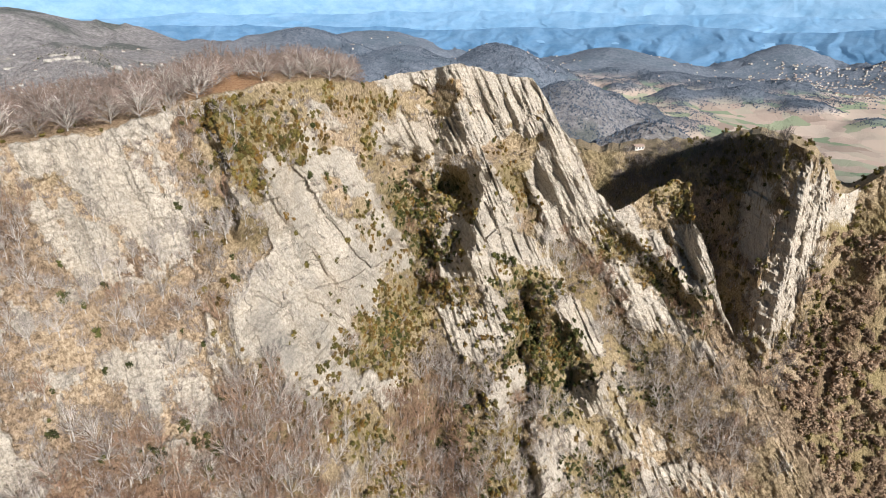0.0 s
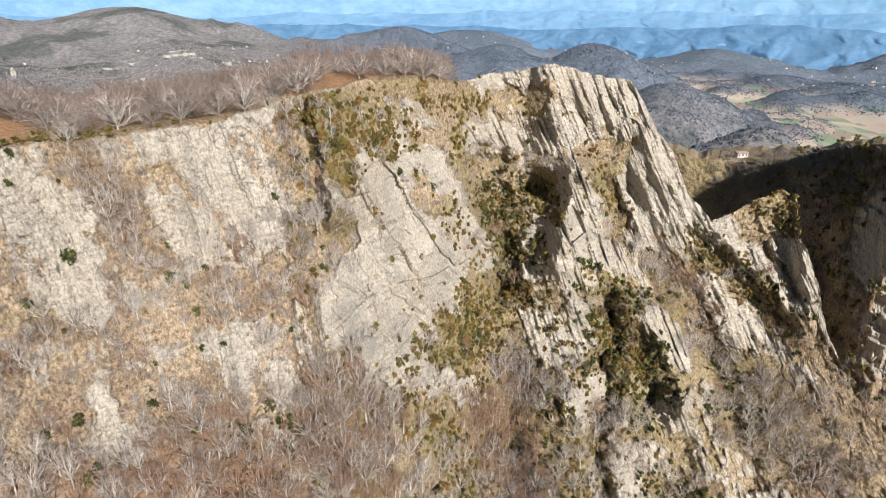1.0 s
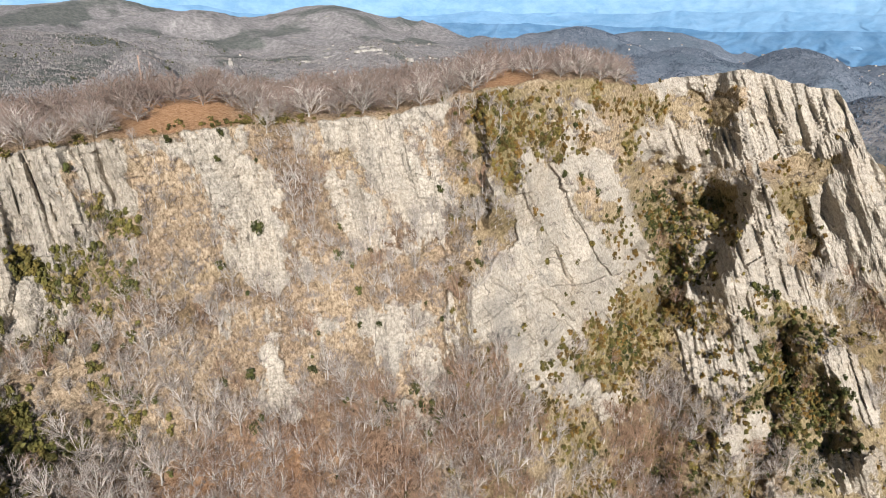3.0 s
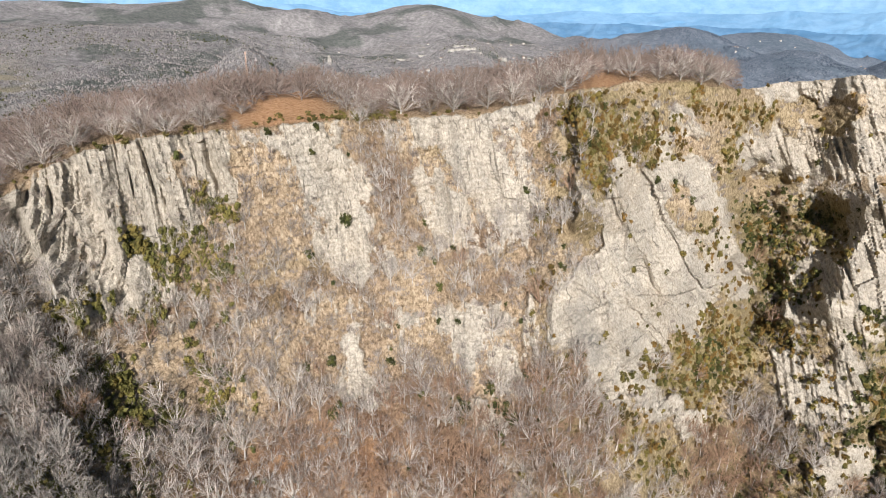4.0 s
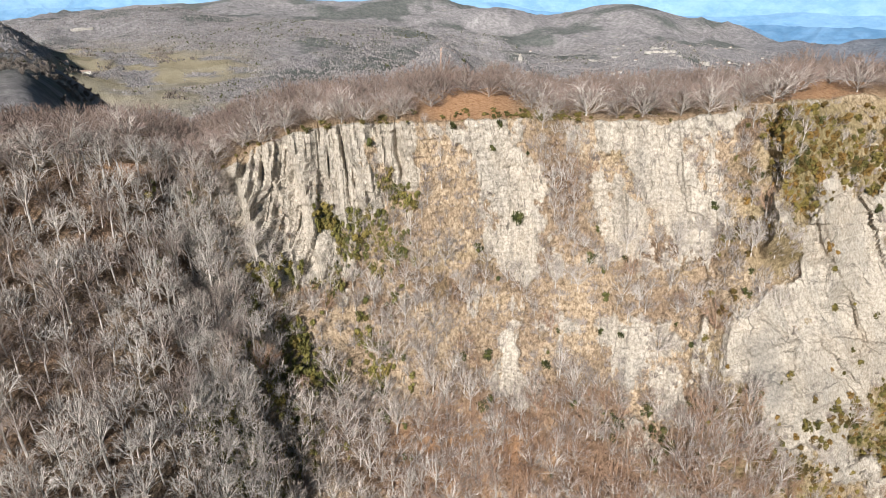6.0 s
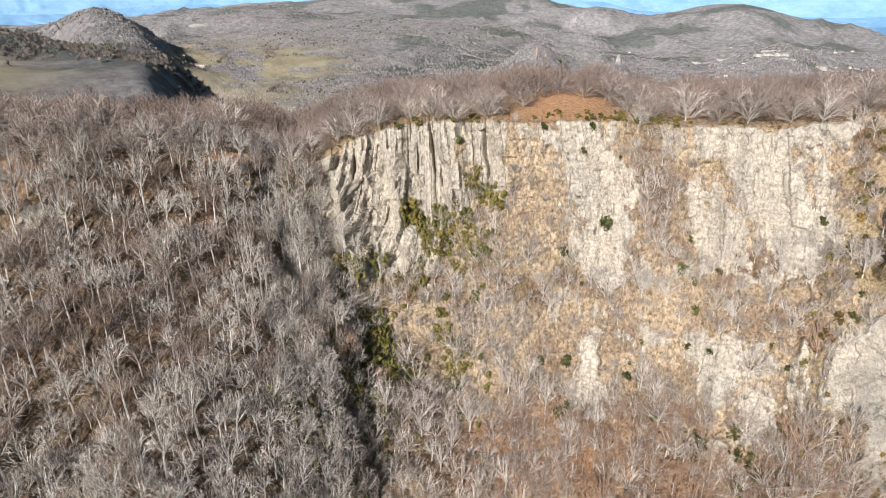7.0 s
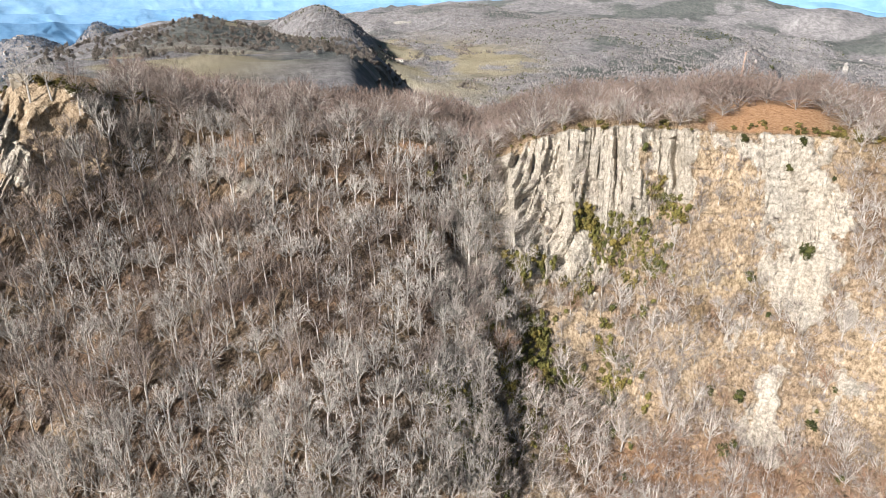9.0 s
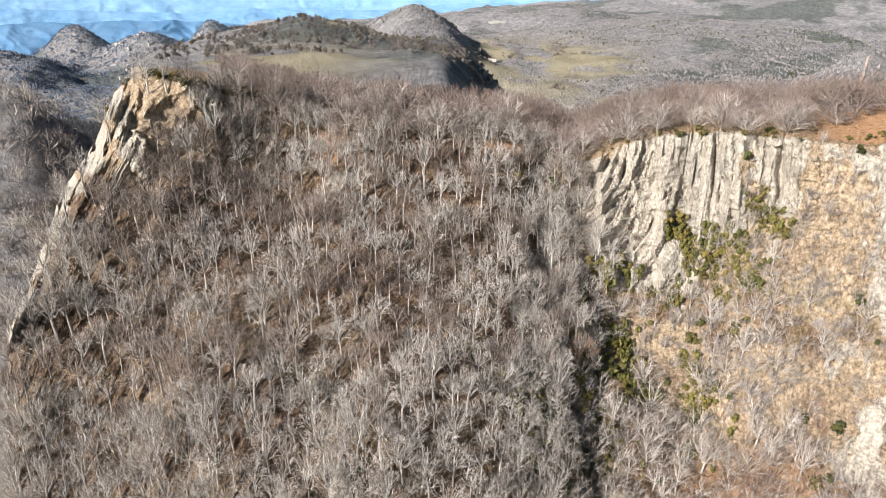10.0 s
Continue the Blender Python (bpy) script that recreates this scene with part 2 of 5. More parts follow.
# reach: bearing, then the distance at each of these elevations
ELEVATIONS = [-6, -13, -20, -27, -35, -46]
REACH_WOODS = [(132, 152, 149, 144, 137, 126, 110), (118, 149, 144, 137, 128, 116, 100), (109, 146, 140, 131, 120, 107, 90), (100, 150, 143, 132, 118, 103, 86),
               (90, 146, 139, 128, 113, 98, 82), (80, 148, 142, 131, 116, 101, 84), (76, 151, 145, 134, 120, 105, 88), (72.3, 154, 148, 137, 124, 109, 91), (69.3, 160, 154, 142, 128, 113, 94),
               (66.8, 156, 152, 144, 133, 118, 99), (58, 151, 148, 144, 138, 128, 106), (45, 153, 150, 146, 139, 128, 105), (33, 157, 153, 148, 140, 129, 106),
               (24.5, 163, 157, 150, 140, 128, 109)]
REACH_HEAD = [(21, 168, 157, 146, 135, 123, 108), (14, 184, 173, 160, 148, 136, 116), (9, 202, 191, 178, 166, 150, 128), (4, 236, 224, 207, 191, 170, 143),
              (1, 250, 238, 218, 198, 176, 147), (-2, 246, 238, 216, 196, 174, 146), (-5, 246, 240, 212, 194, 172, 145), (-9, 250, 243, 218, 197, 174, 147),
              (-13, 246, 240, 230, 208, 186, 158), (-18, 246, 240, 232, 217, 197, 169), (-24, 246, 240, 232, 220, 202, 174), (-30, 244, 238, 230, 220, 205, 178),
              (-37, 242, 236, 229, 220, 207, 184)]


def reach(az, el, tables):
    t = np.array(sorted(sum(tables, [])))
    cols = np.stack([np.interp(az, t[:, 0], t[:, k + 1]) for k in range(len(ELEVATIONS))], -1)
    e = np.array(ELEVATIONS, float)
    out = np.zeros(np.broadcast(az, el).shape)
    x = np.clip(el, e[-1] - 25, e[0] + 6)
    k = np.clip(np.searchsorted(-e, -x) - 1, 0, len(e) - 2)
    take = lambda j: np.take_along_axis(cols, j[..., None], -1)[..., 0]
    f = (x - e[k]) / (e[k + 1] - e[k])
    out = take(k) + (take(k + 1) - take(k)) * f
    return out


# strokes over the face: from bearing and elevation to bearing and elevation, half width in degrees, weight
# BARE: open rock; TURF: grass and scree; the rest: where box, evergreens, sunlit scrub, grey and russet trees stand thick
BARE_A = [(14.1, -14.8, 12.5, -21.1, 2.4, 1.1), (16, -21.3, 19.1, -28.6, 2.1, 1.2), (12.6, -22.1, 13.4, -30.8, 2.9, 1.3), (17.7, -28.3, 13.9, -34.8, 2, 1.2), (12.6, -33.9, 5.9, -35.9, 1.3, 1), (9.1, -23.9, 7.9, -26.9, 2.1, 1.1),
          (11.9, -13.2, 7.3, -16.7, 1.5, 1), (9.7, -11.8, 11.6, -9.7, 1.1, 0.7), (7.1, -18.3, 4.5, -23.3, 1.2, 0.9), (-1.8, -6.2, -7.9, -7.5, 1.2, 1.1), (-3.4, -9.1, -9.2, -11, 1.9, 1.1), (-2.3, -9.1, -4.3, -13.1, 1, 1),
          (-8.2, -7.8, -11.3, -12.4, 1.2, 1.1), (4.4, -7.2, -0.3, -6.9, 0.7, 1), (4.5, -11.9, -1.3, -11.9, 2.1, 1.1), (-10.5, -14.5, -16.1, -18.9, 2.1, 1.3)]
BARE_B = [(-9.5, -16, -12, -19.8, 1.8, 1.2), (-9.1, -13.2, -12.1, -14.9, 1.2, 1), (-4.2, -16.2, -5.5, -22.5, 1.8, 1.3), (-0.9, -21, -8.3, -22.4, 1.5, 1.1), (0.8, -24.2, -5.6, -24.8, 1.2, 1), (-11.8, -27.3, -16.1, -30.2, 1.5, 1.2),
          (-16.5, -30.9, -19.1, -33, 1.5, 1.1), (-15.8, -34.5, -16.5, -34.9, 1.4, 1), (-4, -28.8, -6.1, -35.4, 2.2, 0.95), (-0.7, -27.8, -4.1, -31.9, 1.6, 0.9), (-17.8, -19.5, -20.9, -21.9, 1.1, 1.1), (-20.5, -20.7, -24.3, -23.9, 0.7, 1.1),
          (-17.2, -23.7, -20.2, -27.3, 1.1, 1), (-19.5, -24.9, -24.2, -28.9, 0.5, 1.1), (-23.8, -19.8, -26.1, -23.6, 1.1, 1.1), (-27, -24.9, -29.7, -27.5, 0.7, 1)]
BARE_C = [(-35.5, -35.1, -37.3, -37.7, 1, 0.8), (-25.5, -39.4, -31.1, -39.3, 1.6, 0.7), (68.6, -15.8, 65.7, -23.9, 1.8, 1.2), (64, -14.1, 61.9, -23.9, 2.1, 1.2), (60.2, -13.4, 57.3, -18.6, 2.3, 1.2), (55, -12.6, 52.9, -16, 1.6, 1),
          (63.1, -12.4, 52.9, -11.9, 0.8, 1), (45.3, -12, 41.5, -22.7, 1.7, 1.2), (43.8, -21.7, 40.9, -25, 1.5, 1.2), (50.8, -12, 46, -12.3, 0.7, 0.8), (40.7, -12.3, 39.8, -17.4, 0.8, 0.8), (34.5, -11.8, 29, -11.8, 1.4, 1.1),
          (33.6, -16.6, 32, -20.1, 1.6, 1), (30.8, -13.4, 25.5, -19.5, 2.2, 1.2), (26.7, -10.5, 24, -9.8, 1.1, 1), (25.4, -16.7, 23.2, -18.5, 1, 0.9)]
BARE_D = [(42.8, -31.6, 41.2, -35.6, 1.3, 1), (44.3, -34.7, 38.7, -35.5, 1, 1), (32.5, -29.2, 26.8, -29.3, 1.4, 0.75), (28.9, -30.6, 25.4, -34.6, 1.3, 0.9), (29.8, -37.2, 26.3, -38.3, 1, 0.9), (36.6, -29, 35.4, -29.5, 1, 0.6),
          (110.9, -7.8, 110.2, -14, 0.8, 1.1), (105.3, -7.4, 102.6, -9.2, 0.8, 1), (102.7, -10.2, 98.7, -13.3, 1.1, 0.8), (95.3, -15.3, 91.2, -17.3, 1.3, 0.7), (112.1, -9.2, 114.3, -13, 0.8, 1.2), (116.2, -14.6, 119.6, -20.2, 1.1, 1.2),
          (120.3, -21.4, 122.2, -25.4, 0.8, 1.1), (100.5, -40.5, 95.1, -43.5, 1.4, 0.8), (73.8, -24.3, 70.4, -24.5, 1.2, 1)]
BARE = BARE_A + BARE_B + BARE_C + BARE_D
TURF_A = [(15.8, -7.6, 8.4, -7.6, 0.6, 1), (11.1, -17, 8.5, -18.7, 1.3, 0.9), (7.2, -14.6, 4.6, -16.8, 1.2, 0.9), (-4.6, -13.2, -8.5, -12.9, 0.6, 1.1), (-6.5, -15.1, -8.1, -19.7, 1.2, 0.9), (2.3, -8.9, 6.5, -9.6, 0.5, 0.8),
          (5.6, -29.3, 2.7, -32, 2.1, 0.9), (22, -21.6, 18.4, -21.6, 2.1, 0.9), (14.1, -36.7, 5.4, -38.9, 2.1, 0.6), (-18.9, -31.5, -29.5, -35.1, 2.6, 1), (-33.7, -28.3, -38.4, -36.8, 2.1, 1), (50.4, -14.8, 48.7, -22.2, 1.8, 1),
          (40.2, -12.2, 36, -21.4, 1.8, 1.1), (39.7, -26.3, 22.1, -25.1, 1.5, 0.9), (61, -30.1, 45.6, -33.2, 2.6, 0.9), (22.7, -10.9, 22.1, -20.6, 1.1, 1)]
TURF_B = [(38.2, -33, 33.1, -35.6, 2.1, 0.4), (54.6, -21.4, 53.6, -24.1, 2.1, 0.6), (34.1, -24.4, 23.5, -22.8, 0.8, 0.6)]
TURF = TURF_A + TURF_B
BOX_AT_A = [(20.1, -9.8, 14.4, -12.6, 1.5, 1.2), (18.7, -11.6, 17.9, -14.8, 1.6, 1.1), (15.9, -12.5, 13, -14.1, 0.7, 1), (16.1, -15.2, 16.8, -16.7, 0.7, 0.5), (14.5, -8.9, 11.8, -12.4, 1.2, 0.25), (10.8, -7.5, 10, -9.5, 0.4, 1),
            (8.5, -9.5, 4.9, -9.6, 0.8, 0.8), (6.8, -10.1, 6.7, -13.9, 0.7, 0.7), (1.7, -26, -1.3, -26.8, 1.1, 1.2), (5.5, -27.2, 2.9, -29.1, 1.6, 1.1), (11.1, -31.6, 5.8, -33.2, 1.1, 1), (8, -30, 4.5, -31.2, 1.3, 1),
            (5, -28.8, 3.9, -33.5, 1.8, 0.5), (7.5, -19.3, 3.7, -25.7, 1.4, 0.35), (-15.5, -20, -20.3, -22.8, 1, 1.2), (-20.3, -22.8, -23.4, -24.3, 0.8, 1)]
BOX_AT_B = [(-9.3, -29.1, -11.4, -32.5, 1.8, 0.8), (2.5, -18.9, 0.8, -22.6, 1.9, 0.7), (-0.3, -16.8, -2, -19.1, 1.2, 0.9), (-5, -24.1, -11.9, -25.5, 0.6, 0.4), (13.9, -35.3, 5.6, -43.6, 2.1, 0.35), (-4.7, -32.9, -7.9, -43.5, 2.1, 0.4),
            (-19.7, -15.3, -24, -17.8, 1.4, 0.8), (-15.3, -21.3, -16.6, -22.7, 0.7, 0.8), (-5.7, -14.1, -8.4, -19.2, 1.3, 0.25), (-1, -27.8, -7.4, -35.8, 2.1, 0.18)]
BOX_AT = BOX_AT_A + BOX_AT_B
DARK_AT = [(3.8, -17.8, 1.4, -22.8, 2.1, 1), (0.2, -17.1, -2.8, -16.3, 1, 0.9), (-8.4, -29.1, -10.8, -32.5, 1.7, 1), (-13, -30.3, -14.2, -33.7, 1.3, 1), (-21.9, -23.5, -25.6, -26.9, 1.1, 0.9), (-5.5, -23.5, -10.2, -24.8, 0.5, 0.6),
           (-4.5, -25.8, -11.7, -25.9, 0.5, 0.8), (-19.8, -30.2, -20.9, -31.7, 0.8, 1), (-7.1, -30.8, -7.5, -33.3, 0.5, 0.8), (5.6, -29.3, 5.7, -31.4, 1.1, 0.6), (-10.9, -33.5, -13, -36.3, 1.6, 0.7), (-15.6, -41.3, -19.5, -42, 1.4, 0.9),
           (-20.4, -33.8, -23.7, -33.6, 1, 0.8), (31.1, -36.2, 31, -39, 0.6, 0.5), (27.8, -35.7, 25, -40.6, 0.7, 0.3), (-1.1, -38, -3.9, -43.7, 1.6, 0.25)]
SUNLIT_AT_A = [(55.3, -17.2, 53, -18.6, 0.8, 1), (61.4, -19.8, 58.8, -22.9, 1.1, 0.9), (56.9, -20.2, 54.4, -23.2, 1.2, 0.9), (68, -24.1, 67.1, -24.7, 0.8, 1.1), (65.6, -23.4, 64.7, -24.6, 0.5, 0.9), (61, -25, 60.6, -26.6, 0.7, 0.9),
               (56.7, -24.4, 55.9, -25, 0.5, 0.9), (66.1, -29.9, 64.2, -34.2, 1.3, 1.2), (69.8, -26.8, 68.9, -27.9, 0.6, 0.8), (73.9, -36.5, 68.7, -41, 1.8, 0.9), (58.8, -30.9, 56, -32.7, 0.7, 0.6), (56.7, -33.2, 56.9, -35.6, 0.7, 0.7),
               (62.1, -33.5, 61.1, -35.1, 0.7, 0.8), (69.6, -31.3, 67.5, -35.1, 1.2, 0.5), (66.3, -34.3, 64.8, -39.4, 1.1, 0.5), (63.2, -11.3, 60.9, -10.9, 0.8, 0.9)]
SUNLIT_AT_B = [(74, -36.6, 68.6, -40.4, 1.6, 0.8), (71.6, -42.1, 68.8, -43.2, 1.1, 0.6)]
SUNLIT_AT = SUNLIT_AT_A + SUNLIT_AT_B
GREY_AT_A = [(-11.6, -22.1, -15.3, -25.9, 1.3, 1), (-17.3, -28.3, -27.3, -32.4, 1.5, 1), (-22.8, -34.3, -30.3, -36.3, 2.2, 1), (0.8, -33.5, -2.3, -36, 1.8, 0.9), (19.3, -20, 18.5, -24.1, 1.5, 0.5), (22.3, -10.8, 22.5, -15.2, 0.7, 0.9),
             (22.1, -35, 17.7, -36.7, 2.1, 0.9), (35.3, -36.7, 33.8, -38.6, 2.6, 0.7), (-10, -37.6, -12.5, -37.3, 1.6, 0.6), (53.7, -25.1, 48.8, -26.9, 1.6, 1), (45.3, -24.8, 42.3, -25.9, 1.3, 0.9), (59.1, -25.7, 56.2, -27.8, 1.7, 1),
             (30.5, -21.8, 22.8, -20.7, 1, 0.8), (39.4, -11.7, 35.7, -21.9, 1.5, 0.9), (23.1, -9.8, 21.9, -14.7, 0.7, 1), (22.7, -20.2, 18, -20.5, 1.4, 0.8)]
GREY_AT_B = [(59.9, -39.7, 51, -42.4, 3.2, 1.3), (41.1, -37.9, 39, -40, 1.5, 1), (35.3, -37.8, 34.6, -39.2, 1.2, 0.8), (22.6, -37.4, 17.5, -39.5, 2.6, 0.8), (68.1, -26.1, 64.6, -27.6, 1.8, 0.8), (50.6, -35.1, 40.5, -37.1, 1.3, 0.5),
             (55.7, -22.4, 54.1, -30.8, 2.6, 0.3), (38.7, -23.6, 23, -26.2, 2.1, 0.25)]
GREY_AT = GREY_AT_A + GREY_AT_B
RUSSET_AT = [(22, -37.5, 17.4, -42.9, 2.6, 1), (2.8, -38, -1.2, -44.2, 2.2, 1.2), (-12.6, -21, -18.8, -27.5, 0.6, 0.6), (-23.8, -26.7, -25.9, -27.3, 0.8, 0.8), (49.5, -39.6, 46.3, -43.9, 1.6, 1.1), (33.9, -39.1, 30.2, -43.4, 3.2, 1.1),
             (21.2, -35.7, 16.8, -40.2, 2.4, 1), (43, -41.1, 40.2, -43.8, 2.1, 0.8)]


def strokes(rows, az, el, ragged=1.0):
    """The strongest of the strokes at each place, with ragged edges."""
    az, el = az + ragged * (0.9 * fbm(az * 0.5, el * 0.5, 4, 13) + 0.5 * fbm(az * 1.8, el * 1.8, 3, 14)), el + ragged * (0.9 * fbm(az * 0.5 + 40, el * 0.5, 4, 15) + 0.5 * fbm(az * 1.8 + 9, el * 1.8, 3, 16))
    total = np.zeros(np.broadcast(az, el).shape)
    for a0, e0, a1, e1, w, k in rows:
        c = math.cos(radians((e0 + e1) / 2))
        da, de = (a1 - a0) * c, e1 - e0
        pa, pe = (az - a0) * c, el - e0
        t = np.clip((pa * da + pe * de) / (da * da + de * de + 1e-6), 0, 1)
        total = np.maximum(total, k * np.exp(-(np.hypot(pa - t * da, pe - t * de) / w) ** 3))
    return total


AZ_STEP = 0.13
AZ = np.arange(-46.0, 132.01, AZ_STEP)
ROWS = 300
crest_el = smooth_line(CREST_WOODS + CREST_HEAD, AZ)
crest_el = crest_el + 0.22 * fbm(AZ * 0.9, AZ * 0, 4, 3) * step(-30, -5, -np.abs(AZ - 20)) + 0.15 * fbm(AZ * 2.3, AZ * 0, 3, 5)
V = np.linspace(0, 1, ROWS)
EL = crest_el[:, None] + (-47.0 - crest_el[:, None]) * V[None]
AA = np.repeat(AZ[:, None], ROWS, 1)
warp = 0.9 * fbm(AA * 0.3, EL * 0.22, 4, 11)
D0 = reach(AA + warp, EL, [REACH_WOODS, REACH_HEAD])
# the beds and joints lean to the right on their way down, by bearing
LEAN = [(-46, 0.50), (10, 0.48), (30, 0.32), (60, 0.30), (80, 0.10), (132, 0.0)]
U, Z0 = np.radians(AA) * D0, D0 * np.tan(np.radians(EL))
lean = U - smooth_line(LEAN, AA) * Z0

wallish = step(19, 23, AA) * step(-72, -66, -AA) * step(-41, -36, EL)
headish = step(-23, -19, -AA) * step(-30, -24, AA)
streaks = fbm(lean / 5.0, Z0 / 40, 4, 24)
bare = 0.04 + (0.27 + 0.65 * streaks) * wallish + 0.36 * headish + 0.8 * strokes(BARE, AA, EL) - 0.75 * strokes(TURF, AA, EL)
bare = bare - 0.55 * np.minimum(1, strokes(BOX_AT + DARK_AT + SUNLIT_AT, AA, EL)) - 0.35 * np.minimum(1, strokes(RUSSET_AT + GREY_AT, AA, EL))
bare = bare + 0.28 * fbm(lean / 16, Z0 / 30, 3, 21) + 0.62 * fbm(lean / 3.2, Z0 / 12, 4, 22) + 0.42 * fbm(lean / 1.6, Z0 / 2.2, 3, 23)
bare = bare - 0.25 * step(74, 80, AA) * step(16, 20, -EL)
shelf = wave((Z0 + 0.22 * U + 4 * fbm(U / 20, Z0 / 20, 3, 25)) / 6.0, U / 40, 26)
bare = bare - 0.7 * headish * step(0.62, 0.80, shelf) * step(-0.2, 0.3, fbm(U / 12, Z0 / 8, 2, 27) + 0.1)
bare = np.minimum(bare, 1.0 + 0.25 * (bare - 1.0))
rocky = step(0.15, 0.75, bare)

# relief along the line of sight: buttresses, leaning clefts, level beds and small breaks
deep = (6.0 + 1.0 * headish) * fbm(lean / 24, Z0 / 60, 4, 31) * step(-46, -30, AA)
ribs = ridged(lean / 5.0, Z0 / 34, 3, 41)
cleft = step(0.70, 0.98, ridged(lean / 8.0 + 3, Z0 / 60, 2, 47)) + 0.5 * step(0.72, 0.98, ridged(lean / 3.3, Z0 / 30, 2, 49))
tilted = Z0 + 0.12 * U + 1.5 * fbm(U / 35, Z0 / 35, 3, 51)
beds = wave(tilted / 1.9, U / 90, 53) * 0.55 + wave(tilted / 0.8, U / 60, 55) * 0.3 + wave(tilted / 5.0, U / 70, 57) * 0.6
beds = beds * (0.25 + 0.75 * wave(U / 14, Z0 / 9, 59))
fine = fbm(U / 1.6, Z0 / 1.1, 4, 61)


def blocks(u, z, wide, tall, seed):
    """Jointed rock: each block stands out by its own amount, the courses shifted against one another."""
    z = z / tall + 0.4 * fbm(u / (wide * 4), z / (tall * 4), 2, seed + 1)
    row = np.floor(z)
    u = u / wide + lattice(row, row * 0, seed + 2) * 5 + 0.45 * fbm(u / (wide * 3), z / 3, 2, seed + 3)
    return lattice(np.floor(u), row, seed)


upright = np.clip(step(51, 55, AA) * step(-72, -70, -AA) + 0.9 * strokes([(-4.2, -16, -5.5, -22.5, 3.2, 1), (3, -11, -8, -10, 3.0, 0.8), (15, -18, 13, -32, 4.5, 0.75), (9, -22, 8, -28, 2.5, 0.6), (-12, -27, -17, -33, 2.5, 0.8), (28, -13, 28, -19, 4, 0.3), (111, -8, 117, -19, 3, 1), (104, -9, 98, -13, 3, 0.8)], AA, EL) + 0.22, 0, 1)
level_blocks = 0.7 * blocks(lean, tilted, 8, 4.5, 161) + 0.35 * blocks(lean, tilted, 2.8, 1.7, 163) + 0.22 * blocks(lean, tilted, 1.1, 0.8, 165)
tall_blocks = 1.8 * blocks(lean, Z0, 3.6, 26, 167) + 1.2 * blocks(lean, Z0, 1.7, 15, 169) + 0.5 * blocks(lean, Z0, 0.8, 6.0, 171)
jointed = (level_blocks * (1 - upright) + tall_blocks * upright) * (1 + 0.7 * headish)
D = D0 + deep * 0.6 + rocky * (-(1.6 * upright + 0.4) * ribs + 3.6 * upright * cleft + (beds - 0.5) * 0.8 * (1.2 - upright) + jointed - 1.4 - headish * (2.0 * ridged(lean / 11, Z0 / 30, 3, 43) + 1.2 * ridged(lean / 4.5, Z0 / 14, 2, 45))) + fine * (0.3 + 0.3 * rocky)
D = D + (1 - rocky) * (1.2 * fbm(U / 6, Z0 / 6, 4, 71) + 0.6 * blocks(lean, tilted, 3.5, 2.0, 173))
# edges and troughs of the face: from and to, fall-off to the left and to the right in degrees, metres towards (-) or away (+)
EDGES = [(-0.8, -6, -2.6, -14.7, 6.0, 14, -19), (-3.9, -15.4, -3.2, -23.5, 2.6, 5.0, -14), (-10, -12, -14, -19, 4.5, 6, -7), (-11.8, -27.3, -17, -34.3, 2.6, 5, -13), (-17, -34.3, -22, -42, 3, 5, -6),
         (20.3, -9.6, 19.6, -19, 0.8, 7, -9), (16.8, -15.5, 14.6, -22, 0.8, 4, -4), (-23.6, -18.0, -26, -24, 1.8, 2.5, -7), (-17, -19.2, -25.5, -25.5, 2.0, 2.5, -5), (15.5, -27, 12.5, -34, 1.2, 4, -3)]
COLUMNS = [(58.1, -12.5, 56.6, -20.5, 0.7, 3.0, -4), (60.8, -12.5, 58.8, -22, 0.5, 2.2, -2.5), (63.3, -13, 61.9, -24, 0.6, 2.6, -3.5), (65.6, -13.5, 64.4, -24, 0.5, 1.8, -2.5), (68.4, -15, 66.8, -25, 0.9, 3, -6), (105.5, -8, 104, -12, 1.5, 1, -3)]
TROUGHS = [(4.8, -14.5, 2.2, -26, 2.0, 2.6, 15), (-8.6, -26.5, -10, -46, 2.2, 1.8, 10), (74.4, -15, 73.2, -25.5, 1.8, 1.4, 5), (73.2, -25.5, 65.6, -44, 2.2, 1.6, 3), (-6.6, -15, -8.4, -20.5, 1.4, 1.4, 5), (9, -33, 7, -46, 2, 2, 5)]
for a0, e0, a1, e1, wl, wr, amount in EDGES + COLUMNS + TROUGHS:
    run = np.clip((EL - e0) / (e1 - e0), 0, 1)
    da = AA - a0 - (a1 - a0) * run + (0.9 + 0.9 * (amount > 0)) * fbm(EL * 0.5, AA * 0.4, 4, 181)
    tent = np.clip(1 - np.where(da > 0, da / wl, -da / wr), 0, 1)
    past = np.maximum(np.maximum(EL - e0, e1 - EL), 0)
    D = D + amount * tent ** 1.2 * np.exp(-(past / 1.5) ** 2)
D = D + 16 * step(106, 111, AA) * np.exp(-np.maximum(crest_el[:, None] - EL, 0) / 1.3) * (0.45 + 1.0 * ridged(U / 4, Z0 / 12, 4, 183))
D = np.maximum(D, 60)
FACE = place_at(AA, EL, D)

